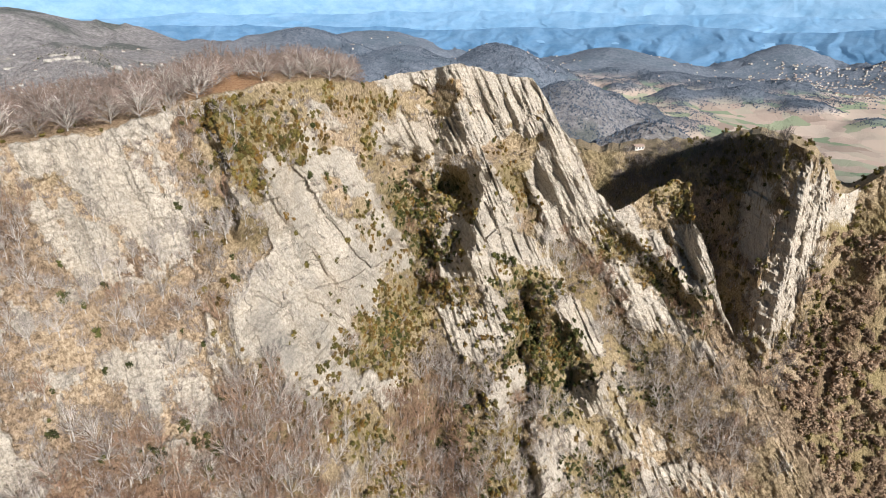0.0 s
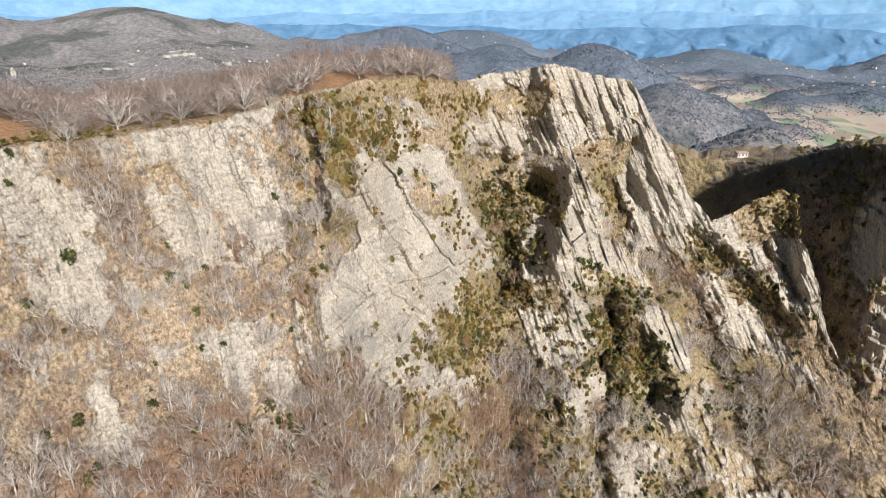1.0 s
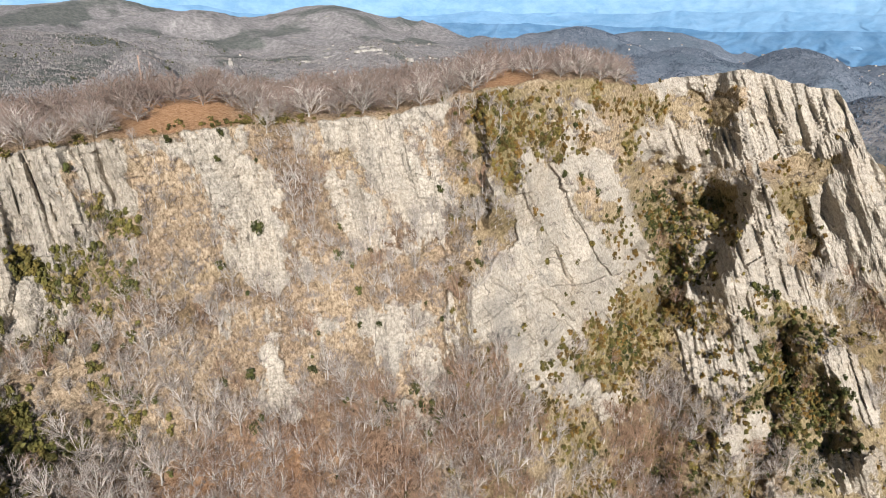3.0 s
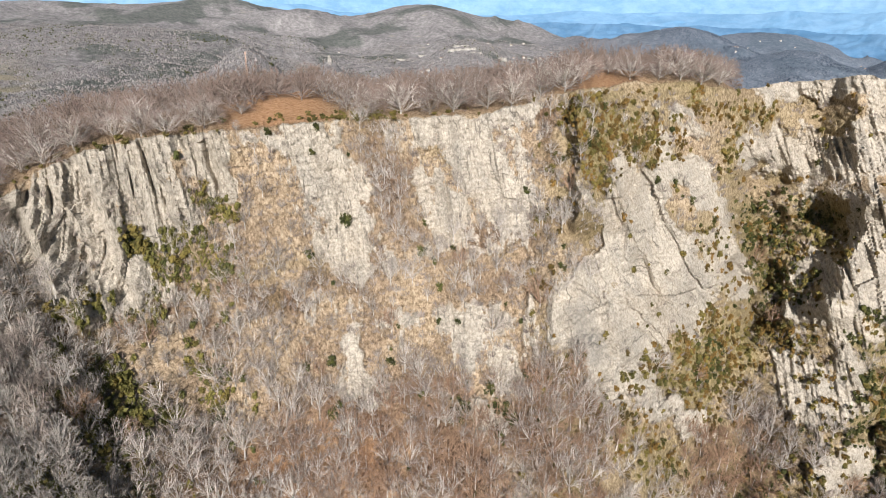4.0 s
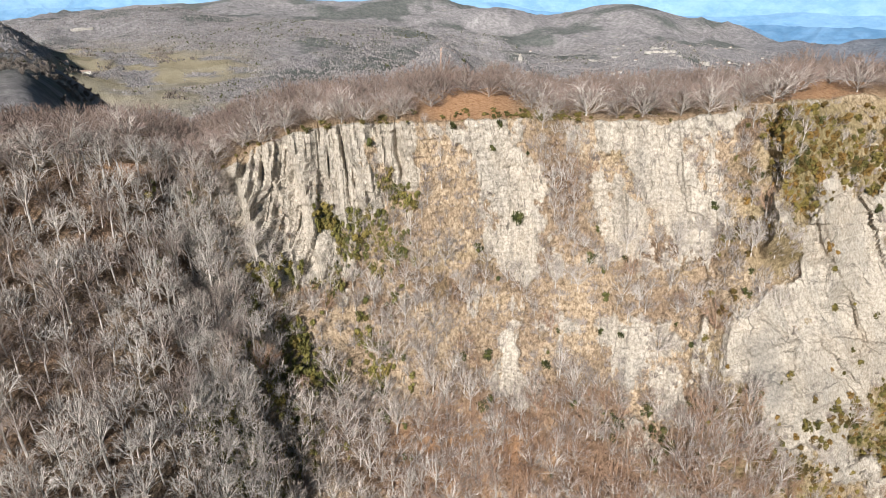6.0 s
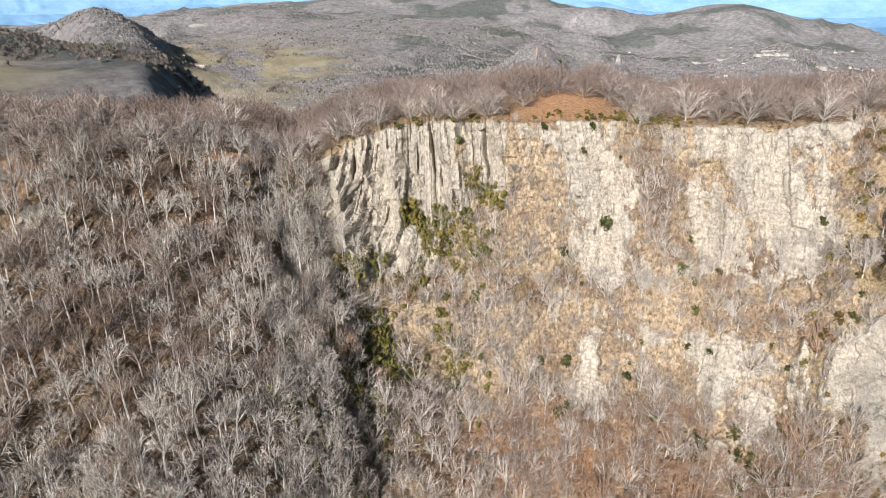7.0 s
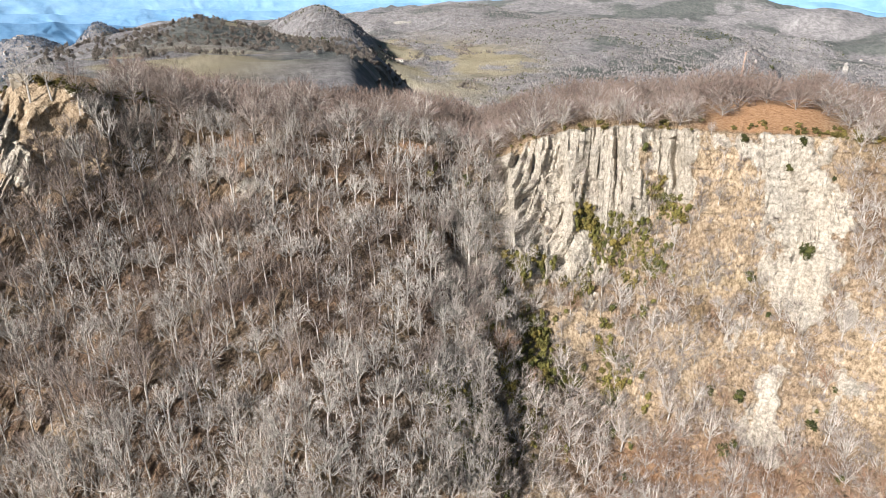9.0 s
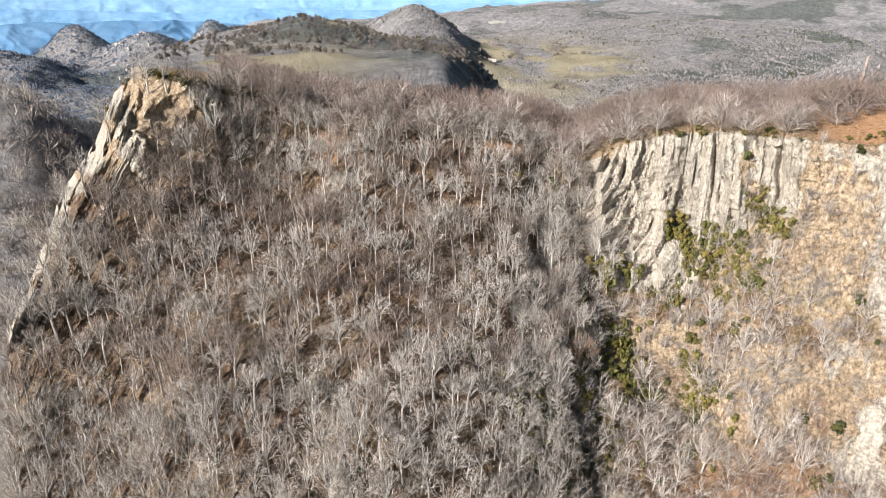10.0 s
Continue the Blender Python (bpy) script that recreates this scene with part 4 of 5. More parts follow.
BEECHES = [beech(11, 7.2, 5.2, 0.05, 10, 18, 6, 0.036, 130), beech(12, 6.4, 5.0, 0.04, 10, 18, 6, 0.036, 132), beech(13, 7.8, 4.8, 0.06, 10, 18, 6, 0.036, 126)]
SLENDER = [beech(21, 10.5, 2.8, 0.38, 8, 9, 5, 0.038, 108), beech(22, 9.5, 3.3, 0.32, 8, 9, 5, 0.038, 108), beech(23, 7.8, 3.7, 0.20, 8, 9, 5, 0.038, 114), beech(24, 9.2, 3.1, 0.30, 8, 9, 5, 0.038, 106)]
LEAN_TREES = [beech(31, 7.0, 3.8, 0.08, 8, 10, 5, 0.036, 118, 2), beech(32, 8.5, 3.0, 0.20, 8, 10, 5, 0.036, 108, 2), beech(33, 6.5, 3.5, 0.06, 8, 10, 5, 0.036, 120, 2)]
FAR_TREES = [beech(34, 6.6, 4.8, 0.05, 7, 9, 8, 0.06, 128, 2), beech(35, 7.4, 4.4, 0.07, 7, 9, 8, 0.06, 124, 2), beech(36, 6.0, 4.6, 0.04, 7, 9, 8, 0.06, 130, 2)]
FAR_BUSHES = [leafy_bush(45, 6, 170, 0.30, 1.1), leafy_bush(46, 5, 160, 0.30, 1.5), leafy_bush(47, 6, 170, 0.30, 0.9)]
AUTUMN_CROWNS = [leafy_bush(64, 8, 190, 0.24), leafy_bush(65, 7, 180, 0.24, 1.3), leafy_bush(66, 9, 200, 0.22, 0.9)]
THIN_TREES = [beech(51, 7.4, 4.4, 0.08, 6, 6, 6, 0.08, 118, 1), beech(52, 8.4, 3.8, 0.12, 6, 6, 6, 0.08, 112, 1)]
BUSHES = [leafy_bush(41, 7, 420, 0.22, 1.1), leafy_bush(42, 6, 380, 0.22, 1.3), leafy_bush(43, 8, 440, 0.21, 1.6), leafy_bush(44, 6, 380, 0.22, 0.9)]


# ---------------------------------------------------------------- vegetation: where it stands
def on_face(az, el):
    """The place on the ridge's face in that direction."""
    i = np.clip(np.round((np.asarray(az) - AZ[0]) / AZ_STEP).astype(int), 0, len(AZ) - 1)
    j = np.clip(np.round((crest_el[i] - np.asarray(el)) / (crest_el[i] + 47.0) * (ROWS - 1)).astype(int), 0, ROWS - 1)
    return FACE[i, j], bare[i, j]


def scatter(count, az0, az1, el0, el1, chance, seed):
    """Random places on the face; chance(az, el, bare) from 0 to 1 thins them out."""
    rng = np.random.default_rng(seed)
    out = []
    for _ in range(60):
        az, el = rng.uniform(az0, az1, 4000), rng.uniform(el0, el1, 4000)
        p, b = on_face(az, el)
        crest = np.interp(az, AZ, crest_el)
        dist = np.hypot(p[:, 0], p[:, 1])
        keep = (el < crest - 0.2) & (rng.random(4000) < chance(az, el, b) * np.minimum(1, (dist / 160) ** 2 + 0.15))
        out.extend(np.concatenate([p[keep], az[keep, None], el[keep, None]], 1))
        if len(out) >= count:
            break
    return np.array(out[:count])


def thin(places, gap):
    """Only those places that keep that many metres from the ones before them."""
    cells, keep = {}, []
    for k, p in enumerate(places[:, :3]):
        c = tuple(np.floor(p / gap).astype(int))
        near = (cells.get((c[0] + i, c[1] + j, c[2] + m), ()) for i in (-1, 0, 1) for j in (-1, 0, 1) for m in (-1, 0, 1))
        if all(np.sum((p - q) ** 2) > gap * gap for cell in near for q in cell):
            cells.setdefault(c, []).append(p)
            keep.append(k)
    return places[keep]


def behind_crest(count, az0, az1, depth, seed, chance=None, lead=0.5):
    """Random places on the plateau, up to that many metres back from the edge."""
    rng = np.random.default_rng(seed)
    az = rng.uniform(az0, az1, count * 3)
    back_by = depth * rng.random(count * 3) ** 1.4 + lead
    if chance is not None:
        keep = rng.random(count * 3) < chance(az, back_by)
        az, back_by = az[keep], back_by[keep]
    az, back_by = az[:count], back_by[:count]
    i = np.clip(np.round((az - AZ[0]) / AZ_STEP).astype(int), 0, len(AZ) - 1)
    profile = GRID[i, :nb + 1][:, ::-1]
    dist = np.hypot(profile[..., 0], profile[..., 1])
    d = dist[:, 0] + back_by
    z = np.array([np.interp(x, dd, zz) for x, dd, zz in zip(d, dist, profile[..., 2])])
    a = np.radians(az)
    return np.stack([-np.sin(a) * d, np.cos(a) * d, z, az, back_by], -1)


def settle(spots_at, rng, low=0.8, high=1.2):
    """A turn and a size for each place."""
    return rng.uniform(0, 2 * np.pi, len(spots_at)), rng.uniform(low, high, len(spots_at))


def plant_joined(name, places, shapes, mats, label, category, seed, low=0.8, high=1.2, squash=1.0):
    """Many plants as one piece of stuff. shapes: lists of (vertices, triangles) for each material."""
    rng = np.random.default_rng(seed)
    turn, size = settle(places, rng, low, high)
    pick = rng.integers(len(shapes), size=len(places))
    vs, fs, ms, n = [], [], [], 0
    for k, p in enumerate(places):
        c, s = math.cos(turn[k]) * size[k], math.sin(turn[k]) * size[k]
        stretch = size[k] * squash * rng.uniform(0.9, 1.15)
        for m, (v, f) in enumerate(shapes[pick[k]]):
            vs.append(np.stack([v[:, 0] * c - v[:, 1] * s + p[0], v[:, 0] * s + v[:, 1] * c + p[1], v[:, 2] * stretch + p[2]], -1))
            fs.append(f + n)
            ms.append(np.full(len(f), m))
            n += len(v)
    me = mesh_of(name, np.concatenate(vs), np.concatenate(fs), mats, np.concatenate(ms))
    return tagged(new(name, me), label, category, kind="stuff")


def plant_trees(places, shapes, name, label, group, seed, low=0.8, high=1.2, limb=BARK, twig=TWIG):
    """Single trees, each a thing with its trunk and crown."""
    rng = np.random.default_rng(seed)
    masters = []
    for trunk, crown, fuzz in shapes:
        both = np.concatenate([crown[0], fuzz[0]]), np.concatenate([crown[1], fuzz[1] + len(crown[0])])
        which = np.repeat([0, 1], [len(crown[1]), len(fuzz[1])])
        masters.append((mesh_of("trunk", *trunk, [BARK]), mesh_of("crown", *both, [limb, twig], which)))
    for k, p in enumerate(places):
        t, c = masters[rng.integers(len(masters))]
        ob = tagged(new(name), label, "tree", group)
        s = rng.uniform(low, high)
        ob.matrix_world = pose(p[0], p[1], p[2], rng.normal(0, 2), rng.normal(0, 2), rng.uniform(0, 360)) @ Matrix.Diagonal((s, s, s * rng.uniform(0.92, 1.12), 1))
        for nm, me in (("trunk", t), ("crown", c)):
            new(nm, me).parent = ob


def plant_bushes(places, sizes, shapes, mat, name, label, group, seed):
    rng = np.random.default_rng(seed)
    masters = [mesh_of(name, *sh, [mat]) for sh in shapes]
    for p, s in zip(places, sizes):
        ob = tagged(new(name, masters[rng.integers(len(masters))]), label, "shrub", group)
        ob.matrix_world = pose(p[0], p[1], p[2] - 0.15 * s, 0, 0, rng.uniform(0, 360)) @ Matrix.Diagonal((s, s, s * rng.uniform(0.9, 1.2), 1))


pairs = lambda group: [list(x) for x in group]
MT = [BARK, PALE_TWIG, SLOPE_TWIG]
MR = [PALE_TWIG, RUSSET, RUSSET]

# the wooded spur
spur = thin(scatter(6000, 69.8, 126, -47, -7, lambda a, e, b: 0.9 * (1 - step(0.6, 0.9, b)) * (1 - 0.8 * blob(a, e, 98, -44, 2.5, 2)) * (1 - 0.9 * step(106, 110, a) * step(-24, -16, e)) * (1 - 0.85 * step(99, 102, a) * step(-13.5, -11.5, e)) * (1 - 0.9 * np.minimum(1, strokes(SUNLIT_AT, a, e))), 201), 2.7)
order = np.argsort(spur[:, 4])
single = np.zeros(len(spur), bool)
single[order[:230]] = True
plant_trees(spur[single], SLENDER, "bare_beech", "slender leafless grey beech on the steep wooded slope", "beeches on the slope", 301, 0.65, 1.15, BARK, SLOPE_TWIG)
brown = fbm(spur[:, 3] * 0.25, spur[:, 4] * 0.25, 3, 209) + np.random.default_rng(8).normal(0, 0.25, len(spur)) > 0.12
plant_joined("beech_wood", spur[~single & ~brown], pairs(SLENDER), [BARK, BARK, SLOPE_TWIG], "leafless grey beech wood covering the steep spur", "forest", 302, 0.6, 1.1)
plant_joined("brown_beech_wood", spur[~single & brown], pairs(SLENDER), [BARK, EDGE_TWIG, EDGE_TWIG], "leafless brown-twigged beeches among the grey wood of the spur", "forest", 310, 0.6, 1.1)

# the crest: round-crowned beeches, with the clearings left open
def crest_chance(az, by):
    open_ = step(-2, 3, 23 * np.clip(1 - np.abs(az - 46.0 - 0.12 * by) / 6.5, 0, 1) + 5 * fbm(az * 0.9, by / 6, 3, 207) - by) * 1.05 + np.exp(-((az - 18.6) / 3.0) ** 2) * step(-14, -7, -by) * 1.2
    tight = step(5, 12, az) * (1 - 0.8 * step(-4.5, -2, -by) * step(28, 32, az) * step(-60, -52, -az))
    return np.clip(tight * (1 - open_), 0, 1)


crest_trees = thin(behind_crest(2600, 8, 102, 75, 203, crest_chance), 5.2)
front = crest_trees[:, 4] < 16
plant_trees(crest_trees[front], BEECHES, "bare_beech", "round-crowned leafless grey beech along the cliff edge", "beeches along the edge", 303, 0.8, 1.4, SLOPE_TWIG, HAZE_TWIG)
plant_joined("crest_wood", crest_trees[~front], pairs(FAR_TREES), [TWIG, EDGE_TWIG, HAZE_TWIG], "leafless brown-grey beech wood on the plateau", "forest", 304, 0.85, 1.3)

# trees below the wall, on its ledges, and on the headland
def thick(rows, spare=0.0):
    return lambda a, e, b: np.clip(strokes(rows, a, e, 0.6) * (1 - 0.8 * step(0.8, 1.1, b)) + spare * (1 - step(0.35, 0.6, b)), 0, 1)


foot = thin(scatter(1500, -40, 70, -47, -9, lambda a, e, b: thick(GREY_AT, 0.012)(a, e, b) + 0.30 * step(39, 44, -e) * (1 - step(0.5, 0.8, b)), 205), 3.3)
foot = foot[:640]
russet = thin(scatter(1500, -40, 70, -47, -14, thick(RUSSET_AT, 0.004), 206), 3.2)[:260]
big = foot[:, 4] < -30
plant_joined("foot_wood", foot[big], pairs(LEAN_TREES), [BARK, PALE_TWIG, EDGE_TWIG], "leafless grey beeches gathered below the cliff", "forest", 305, 0.8, 1.25)
plant_joined("ledge_trees", foot[~big], pairs(LEAN_TREES), MT, "thin leafless trees rooted on ledges of the cliff", "forest", 307, 0.5, 0.95)
plant_joined("russet_foot_wood", russet, pairs(LEAN_TREES), MR, "russet leafless trees gathered below the cliff", "forest", 306, 0.7, 1.15)
wall = thin(scatter(900, 10, 70, -40, -11, lambda a, e, b: 0.5 * (1 - step(0.3, 0.6, b)), 207), 2.8)[:240]
plant_joined("wall_saplings", wall, pairs(LEAN_TREES[1:2]), [BARK, SLOPE_TWIG, TWIG], "thin leafless saplings on the turf of the cliff", "forest", 308, 0.3, 0.65)

# evergreen bushes that stand out on the wall: bearing, elevation, radius
LONE = [(42.3, -20.2, 1.7), (34.7, -23.3, 1.6), (45.9, -22.9, 1.4), (44.6, -33.0, 1.5), (45.0, -37.3, 1.6), (31.0, -29.7, 0.8), (27.3, -35.8, 1.5), (48.6, -11.9, 1.0), (44.2, -11.5, 0.9), (12.6, -15.7, 1.1),
        (38.2, -33.3, 1.2), (30.2, -35.5, 1.1), (30.0, -37.3, 1.6), (24.5, -38.6, 1.7), (26, -40.2, 1.6), (24.5, -17.3, 1.1), (23.5, -34, 0.8), (44.9, -13.8, 0.9), (31.5, -23, 0.9), (33.0, -29.8, 0.8)]
pl = np.array([on_face(a, e)[0] for a, e, r in LONE])
plant_bushes(pl, [r for _, _, r in LONE], BUSHES[:3], GREEN, "juniper_bush", "rounded dark green juniper bush clinging to the cliff", "junipers on the wall", 311)

box = thin(scatter(3600, -30, 24, -46, -7, lambda a, e, b: thick(BOX_AT, 0.015)(a, e, b) + 0.012, 211), 0.9)
rng = np.random.default_rng(5)
plant_bushes(box[:280], rng.uniform(0.55, 1.25, 280), BUSHES, BOX, "box_bush", "russet and olive box bush on the rock", "box bushes on the headland", 313)
half = rng.random(len(box)) < 0.5
half[:280] = True
plant_joined("box_scrub", box[~half], [[b] for b in FAR_BUSHES], [OLIVE], "olive box scrub in the rock gullies", "shrubs", 315, 0.5, 1.3)
half[:280] = False
plant_joined("russet_scrub", box[half], [[b] for b in FAR_BUSHES], [BOX], "russet box scrub in the rock gullies", "shrubs", 316, 0.45, 1.15)
dark_box = thin(scatter(1400, -30, 48, -46, -9, thick(DARK_AT, 0.006), 216), 1.2)
plant_joined("evergreen_scrub", dark_box, [[b] for b in FAR_BUSHES], [GREEN], "dark evergreen bushes crowding the shaded gullies", "shrubs", 320, 0.5, 1.35)
gully = thin(scatter(1500, 52, 78, -46, -9, thick(SUNLIT_AT, 0.012), 213), 1.0)
dusky = np.random.default_rng(6).random(len(gully)) < 0.35
plant_joined("gully_scrub", gully[~dusky], [[b] for b in FAR_BUSHES], [SUNLIT], "yellow-green box scrub below the rock columns", "shrubs", 317, 0.55, 1.3, 1.35)
plant_joined("gully_evergreens", gully[dusky], [[b] for b in FAR_BUSHES], [OLIVE], "olive evergreen bushes along the gully", "shrubs", 318, 0.6, 1.7)
edge = behind_crest(110, 22, 72, 7, 215, lambda a, by: step(0.0, 0.35, fbm(a * 0.5, a * 0, 2, 219)) + 0.12, -0.6)
plant_joined("edge_scrub", edge, [[b] for b in FAR_BUSHES], [OLIVE], "low evergreen scrub along the cliff edge", "shrubs", 319, 0.3, 1.1, 0.7)

# leafless scrub and tussocks all over the slopes
def scrub_clump(seed, slivers=34, size=1.0):
    rng = np.random.default_rng(seed)
    heap = Heap()
    for _ in range(slivers):
        a, r = rng.uniform(0, 2 * np.pi), rng.random() ** 0.5 * 0.5 * size
        p = np.array([math.cos(a) * r, math.sin(a) * r, -0.1])
        q = p + np.array([math.cos(a) * rng.uniform(0.1, 0.8), math.sin(a) * rng.uniform(0.1, 0.8), rng.uniform(0.5, 1.3)]) * size
        heap.sliver(p, q, 0.05, rng)
    return heap.arrays()


CLUMPS = [[scrub_clump(51)], [scrub_clump(52, 30, 1.3)], [scrub_clump(53, 26, 0.8)]]
low_scrub = scatter(4200, -30, 74, -46, -8, lambda a, e, b: 0.8 * (1 - step(0.6, 1.0, b)), 217)
plant_joined("leafless_scrub", low_scrub, CLUMPS, [TWIG], "grey leafless scrub scattered over the rocky slopes", "shrubs", 321, 0.6, 1.6)


# the second headland: trees in its shaded combe, scrub on its knoll and shoulders
def on_butte(count, az0, az1, el0, el1, chance, seed):
    rng = np.random.default_rng(seed)
    az, el = rng.uniform(az0, az1, count * 12), rng.uniform(el0, el1, count * 12)
    i = np.clip(np.round((az - AZB[0]) / 0.12).astype(int), 0, len(AZB) - 1)
    j = np.clip(np.round((ce[i] - el) / (ce[i] + 47.0) * (RB - 1)).astype(int), 0, RB - 1)
    keep = (rng.random(len(az)) < chance(az, el, bareB[i, j])) & (el < ce[i] - 0.15)
    return np.concatenate([FB[i, j], az[:, None], el[:, None]], 1)[keep][:count]


combe = on_butte(620, -34, -16, -31, -11, lambda a, e, b: (0.25 + 0.7 * blob(a, e, -25, -12.5, 4, 2) + 0.5 * blob(a, e, -20, -15, 2, 2)) * (1 - step(0.3, 0.6, b)), 221)
plant_joined("combe_wood", combe, pairs(THIN_TREES), [BARK, TWIG, TWIG], "leafless trees in the shaded combe of the second headland", "forest", 323, 0.6, 1.0)
knoll = on_butte(520, -36, -20, -30, -11, lambda a, e, b: (0.25 + 0.9 * blob(a, e, -27, -14.0, 3, 2)) * (1 - 0.9 * step(0.2, 0.5, b)) + 0.5 * blob(a, e, -29, -12.5, 2, 1.5), 223)
plant_joined("knoll_scrub", knoll, [[b] for b in FAR_BUSHES], [OLIVE], "olive scrub on the knoll and shoulders of the headland", "shrubs", 325, 0.8, 2.2)
low_wood = on_butte(1300, -50, -33.5, -46, -17, lambda a, e, b: 0.8 * (1 - step(0.3, 0.6, b)), 225)
mixed = np.random.default_rng(3).random(len(low_wood))
plant_joined("autumn_wood", low_wood[mixed < 0.78], [[c] for c in AUTUMN_CROWNS], [AUTUMN], "russet leafless wood on the slope below the headland", "forest", 327, 1.8, 3.4)
plant_joined("evergreen_wood", low_wood[mixed >= 0.78], [[b] for b in FAR_BUSHES], [OLIVE], "dark evergreen oaks among the leafless wood", "forest", 329, 1.0, 2.8)


# woods on the hills round about: small pointed tufts, thousands of them
def far_wood(name, count, az0, az1, d0, d1, mat, label, seed, chance, tall=8.0):
    rng = np.random.default_rng(seed)
    az = rng.uniform(az0, az1, count * 3)
    d = np.sqrt(rng.uniform(d0 ** 2, d1 ** 2, count * 3))
    x, y = -np.sin(np.radians(az)) * d, np.cos(np.radians(az)) * d
    z, _, _ = country_height(x, y)
    keep = rng.random(len(x)) < chance(x, y, z, az, d)
    p = np.stack([x, y, z], -1)[keep][:count]
    n = len(p)
    size = rng.uniform(0.5, 1.0, (n, 1, 1)) * tall * 0.8
    a = rng.uniform(0, 2 * np.pi, (n, 1)) + np.arange(3)[None] * 2.0944
    out = np.stack([np.cos(a), np.sin(a), 0 * a], -1) * size * rng.uniform(0.25, 0.5, (n, 3, 1))
    side = np.stack([-np.sin(a), np.cos(a), 0 * a], -1) * size * 0.36
    tip = out * 1.1 + np.array([0, 0, 1.0]) * size * rng.uniform(0.35, 0.65, (n, 3, 1))
    base = p[:, None] + out * 0.3 - np.array([0, 0, 1.0])
    v = np.stack([base - side, base + side, p[:, None] + tip], 2).reshape(-1, 3)
    me = mesh_of(name, v, np.arange(len(v)).reshape(-1, 3), [mat])
    return tagged(new(name, me), label, "forest", kind="stuff")


patchy = lambda x, y: fbm(x / 160, y / 160, 3, 231)
far_spots = np.random.default_rng(43)
az, d = far_spots.uniform(78, 108, 2000), np.sqrt(far_spots.uniform(430 ** 2, 880 ** 2, 2000))
x, y = -np.sin(np.radians(az)) * d, np.cos(np.radians(az)) * d
z = country_height(x, y)[0]
keep = (meadow_at(az, d, x, y, z) < 0.4) & (z > low_ground(az, d) + 4 * step(76, 90, az))
plant_joined("knoll_wood", np.stack([x, y, z], -1)[keep], [[c] for c in AUTUMN_CROWNS], [KNOLL], "leafless grey wood on the knoll beyond the plateau", "forest", 345, 1.5, 2.7)
far_wood("hill_woods", 42000, 10, 100, 820, 2300, HAZEL, "leafless grey woods on the hills behind", 331, lambda x, y, z, a, d: 0.95 * step(-0.45, -0.15, patchy(x, y)) * (1 - step(0.3, 0.6, meadow_at(a, d, x, y, z))) * np.clip((1300 / d) ** 1.2, 0.25, 1))
far_wood("hill_pines", 6000, 10, 100, 500, 2300, GREEN, "dark pine stands on the hills behind", 333, lambda x, y, z, a, d: 0.6 * step(0.1, 0.35, fbm(x / 200 + 9, y / 200, 3, 233)) * (1 - step(0.3, 0.6, meadow_at(a, d, x, y, z))), 9.0)
far_wood("hedgerows", 4000, 64, 90, 1000, 1750, KNOLL, "leafless hedges and copses between the pastures", 339, lambda x, y, z, a, d: 0.9 * step(0.45, 0.75, ridged(x / 120, y / 120, 2, 235)) * step(0.3, 0.6, meadow_at(a, d, x, y, z)), 12.0)
far_wood("valley_woods", 42000, -44, 14, 900, 3000, HAZED_WOOD, "woods on the hills across the plain, tinted blue-grey for haze", 335, lambda x, y, z, a, d: 0.9 * step(8, 25, z - low_ground(a, d)), 9.0)

# the wooded hill behind the outcrop
rng = np.random.default_rng(41)
az, d = rng.uniform(109, 127, 900), rng.uniform(205, 420, 900)
x, y = -np.sin(np.radians(az)) * d, np.cos(np.radians(az)) * d
plant_joined("hillside_wood", thin(np.stack([x, y, country_height(x, y)[0] - 25 * step(-250, -200, -d)], -1), 5.5), pairs(THIN_TREES), [BARK, SLOPE_TWIG, EDGE_TWIG], "leafless wood on the hill behind the outcrop", "forest", 341, 0.8, 1.3)

# ---------------------------------------------------------------- buildings and marks in the distance
def part(name, vs, fs, mat, parent, label=""):
    ob = new(name, mesh_of(name, vs, fs, [mat]))
    ob.parent = parent
    return tagged(ob, label)


def box_shape(x0, x1, y0, y1, z0, z1):
    v = np.array([(x, y, z) for x in (x0, x1) for y in (y0, y1) for z in (z0, z1)], float)
    f = np.array([(0, 1, 3), (0, 3, 2), (4, 6, 7), (4, 7, 5), (0, 4, 5), (0, 5, 1), (2, 3, 7), (2, 7, 6), (1, 5, 7), (1, 7, 3), (0, 2, 6), (0, 6, 4)])
    return v, f


def gable(x0, x1, y0, y1, z0, z1, over=0.4):
    ym = (y0 + y1) / 2
    v = np.array([(x0 - over, y0 - over, z0), (x1 + over, y0 - over, z0), (x1 + over, y1 + over, z0), (x0 - over, y1 + over, z0), (x0 - over, ym, z1), (x1 + over, ym, z1)])
    f = np.array([(0, 1, 5), (0, 5, 4), (2, 3, 4), (2, 4, 5), (0, 4, 3), (1, 2, 5), (0, 3, 2), (0, 2, 1)])
    return v, f


def cottage(name, at, turn, long, deep, high, label):
    ob = tagged(new(name), label, "house")
    ob.matrix_world = pose(*at, 0, 0, turn)
    part("wall", *box_shape(-long / 2, long / 2, -deep / 2, deep / 2, -2, high), WHITEWASH, ob)
    part("roof", *gable(-long / 2, long / 2, -deep / 2, deep / 2, high, high + deep * 0.3), TILE, ob, "faded clay tile roof")
    dark = plain_material("dark_opening", (0.03, 0.03, 0.035), (0.06, 0.06, 0.065))
    for k in range(3):
        x = -long / 2 + long * (k + 0.5) / 3
        part("window", *box_shape(x - 0.5, x + 0.5, -deep / 2 - 0.04, -deep / 2 + 0.1, 1.0, 2.3), dark, ob)
    return ob


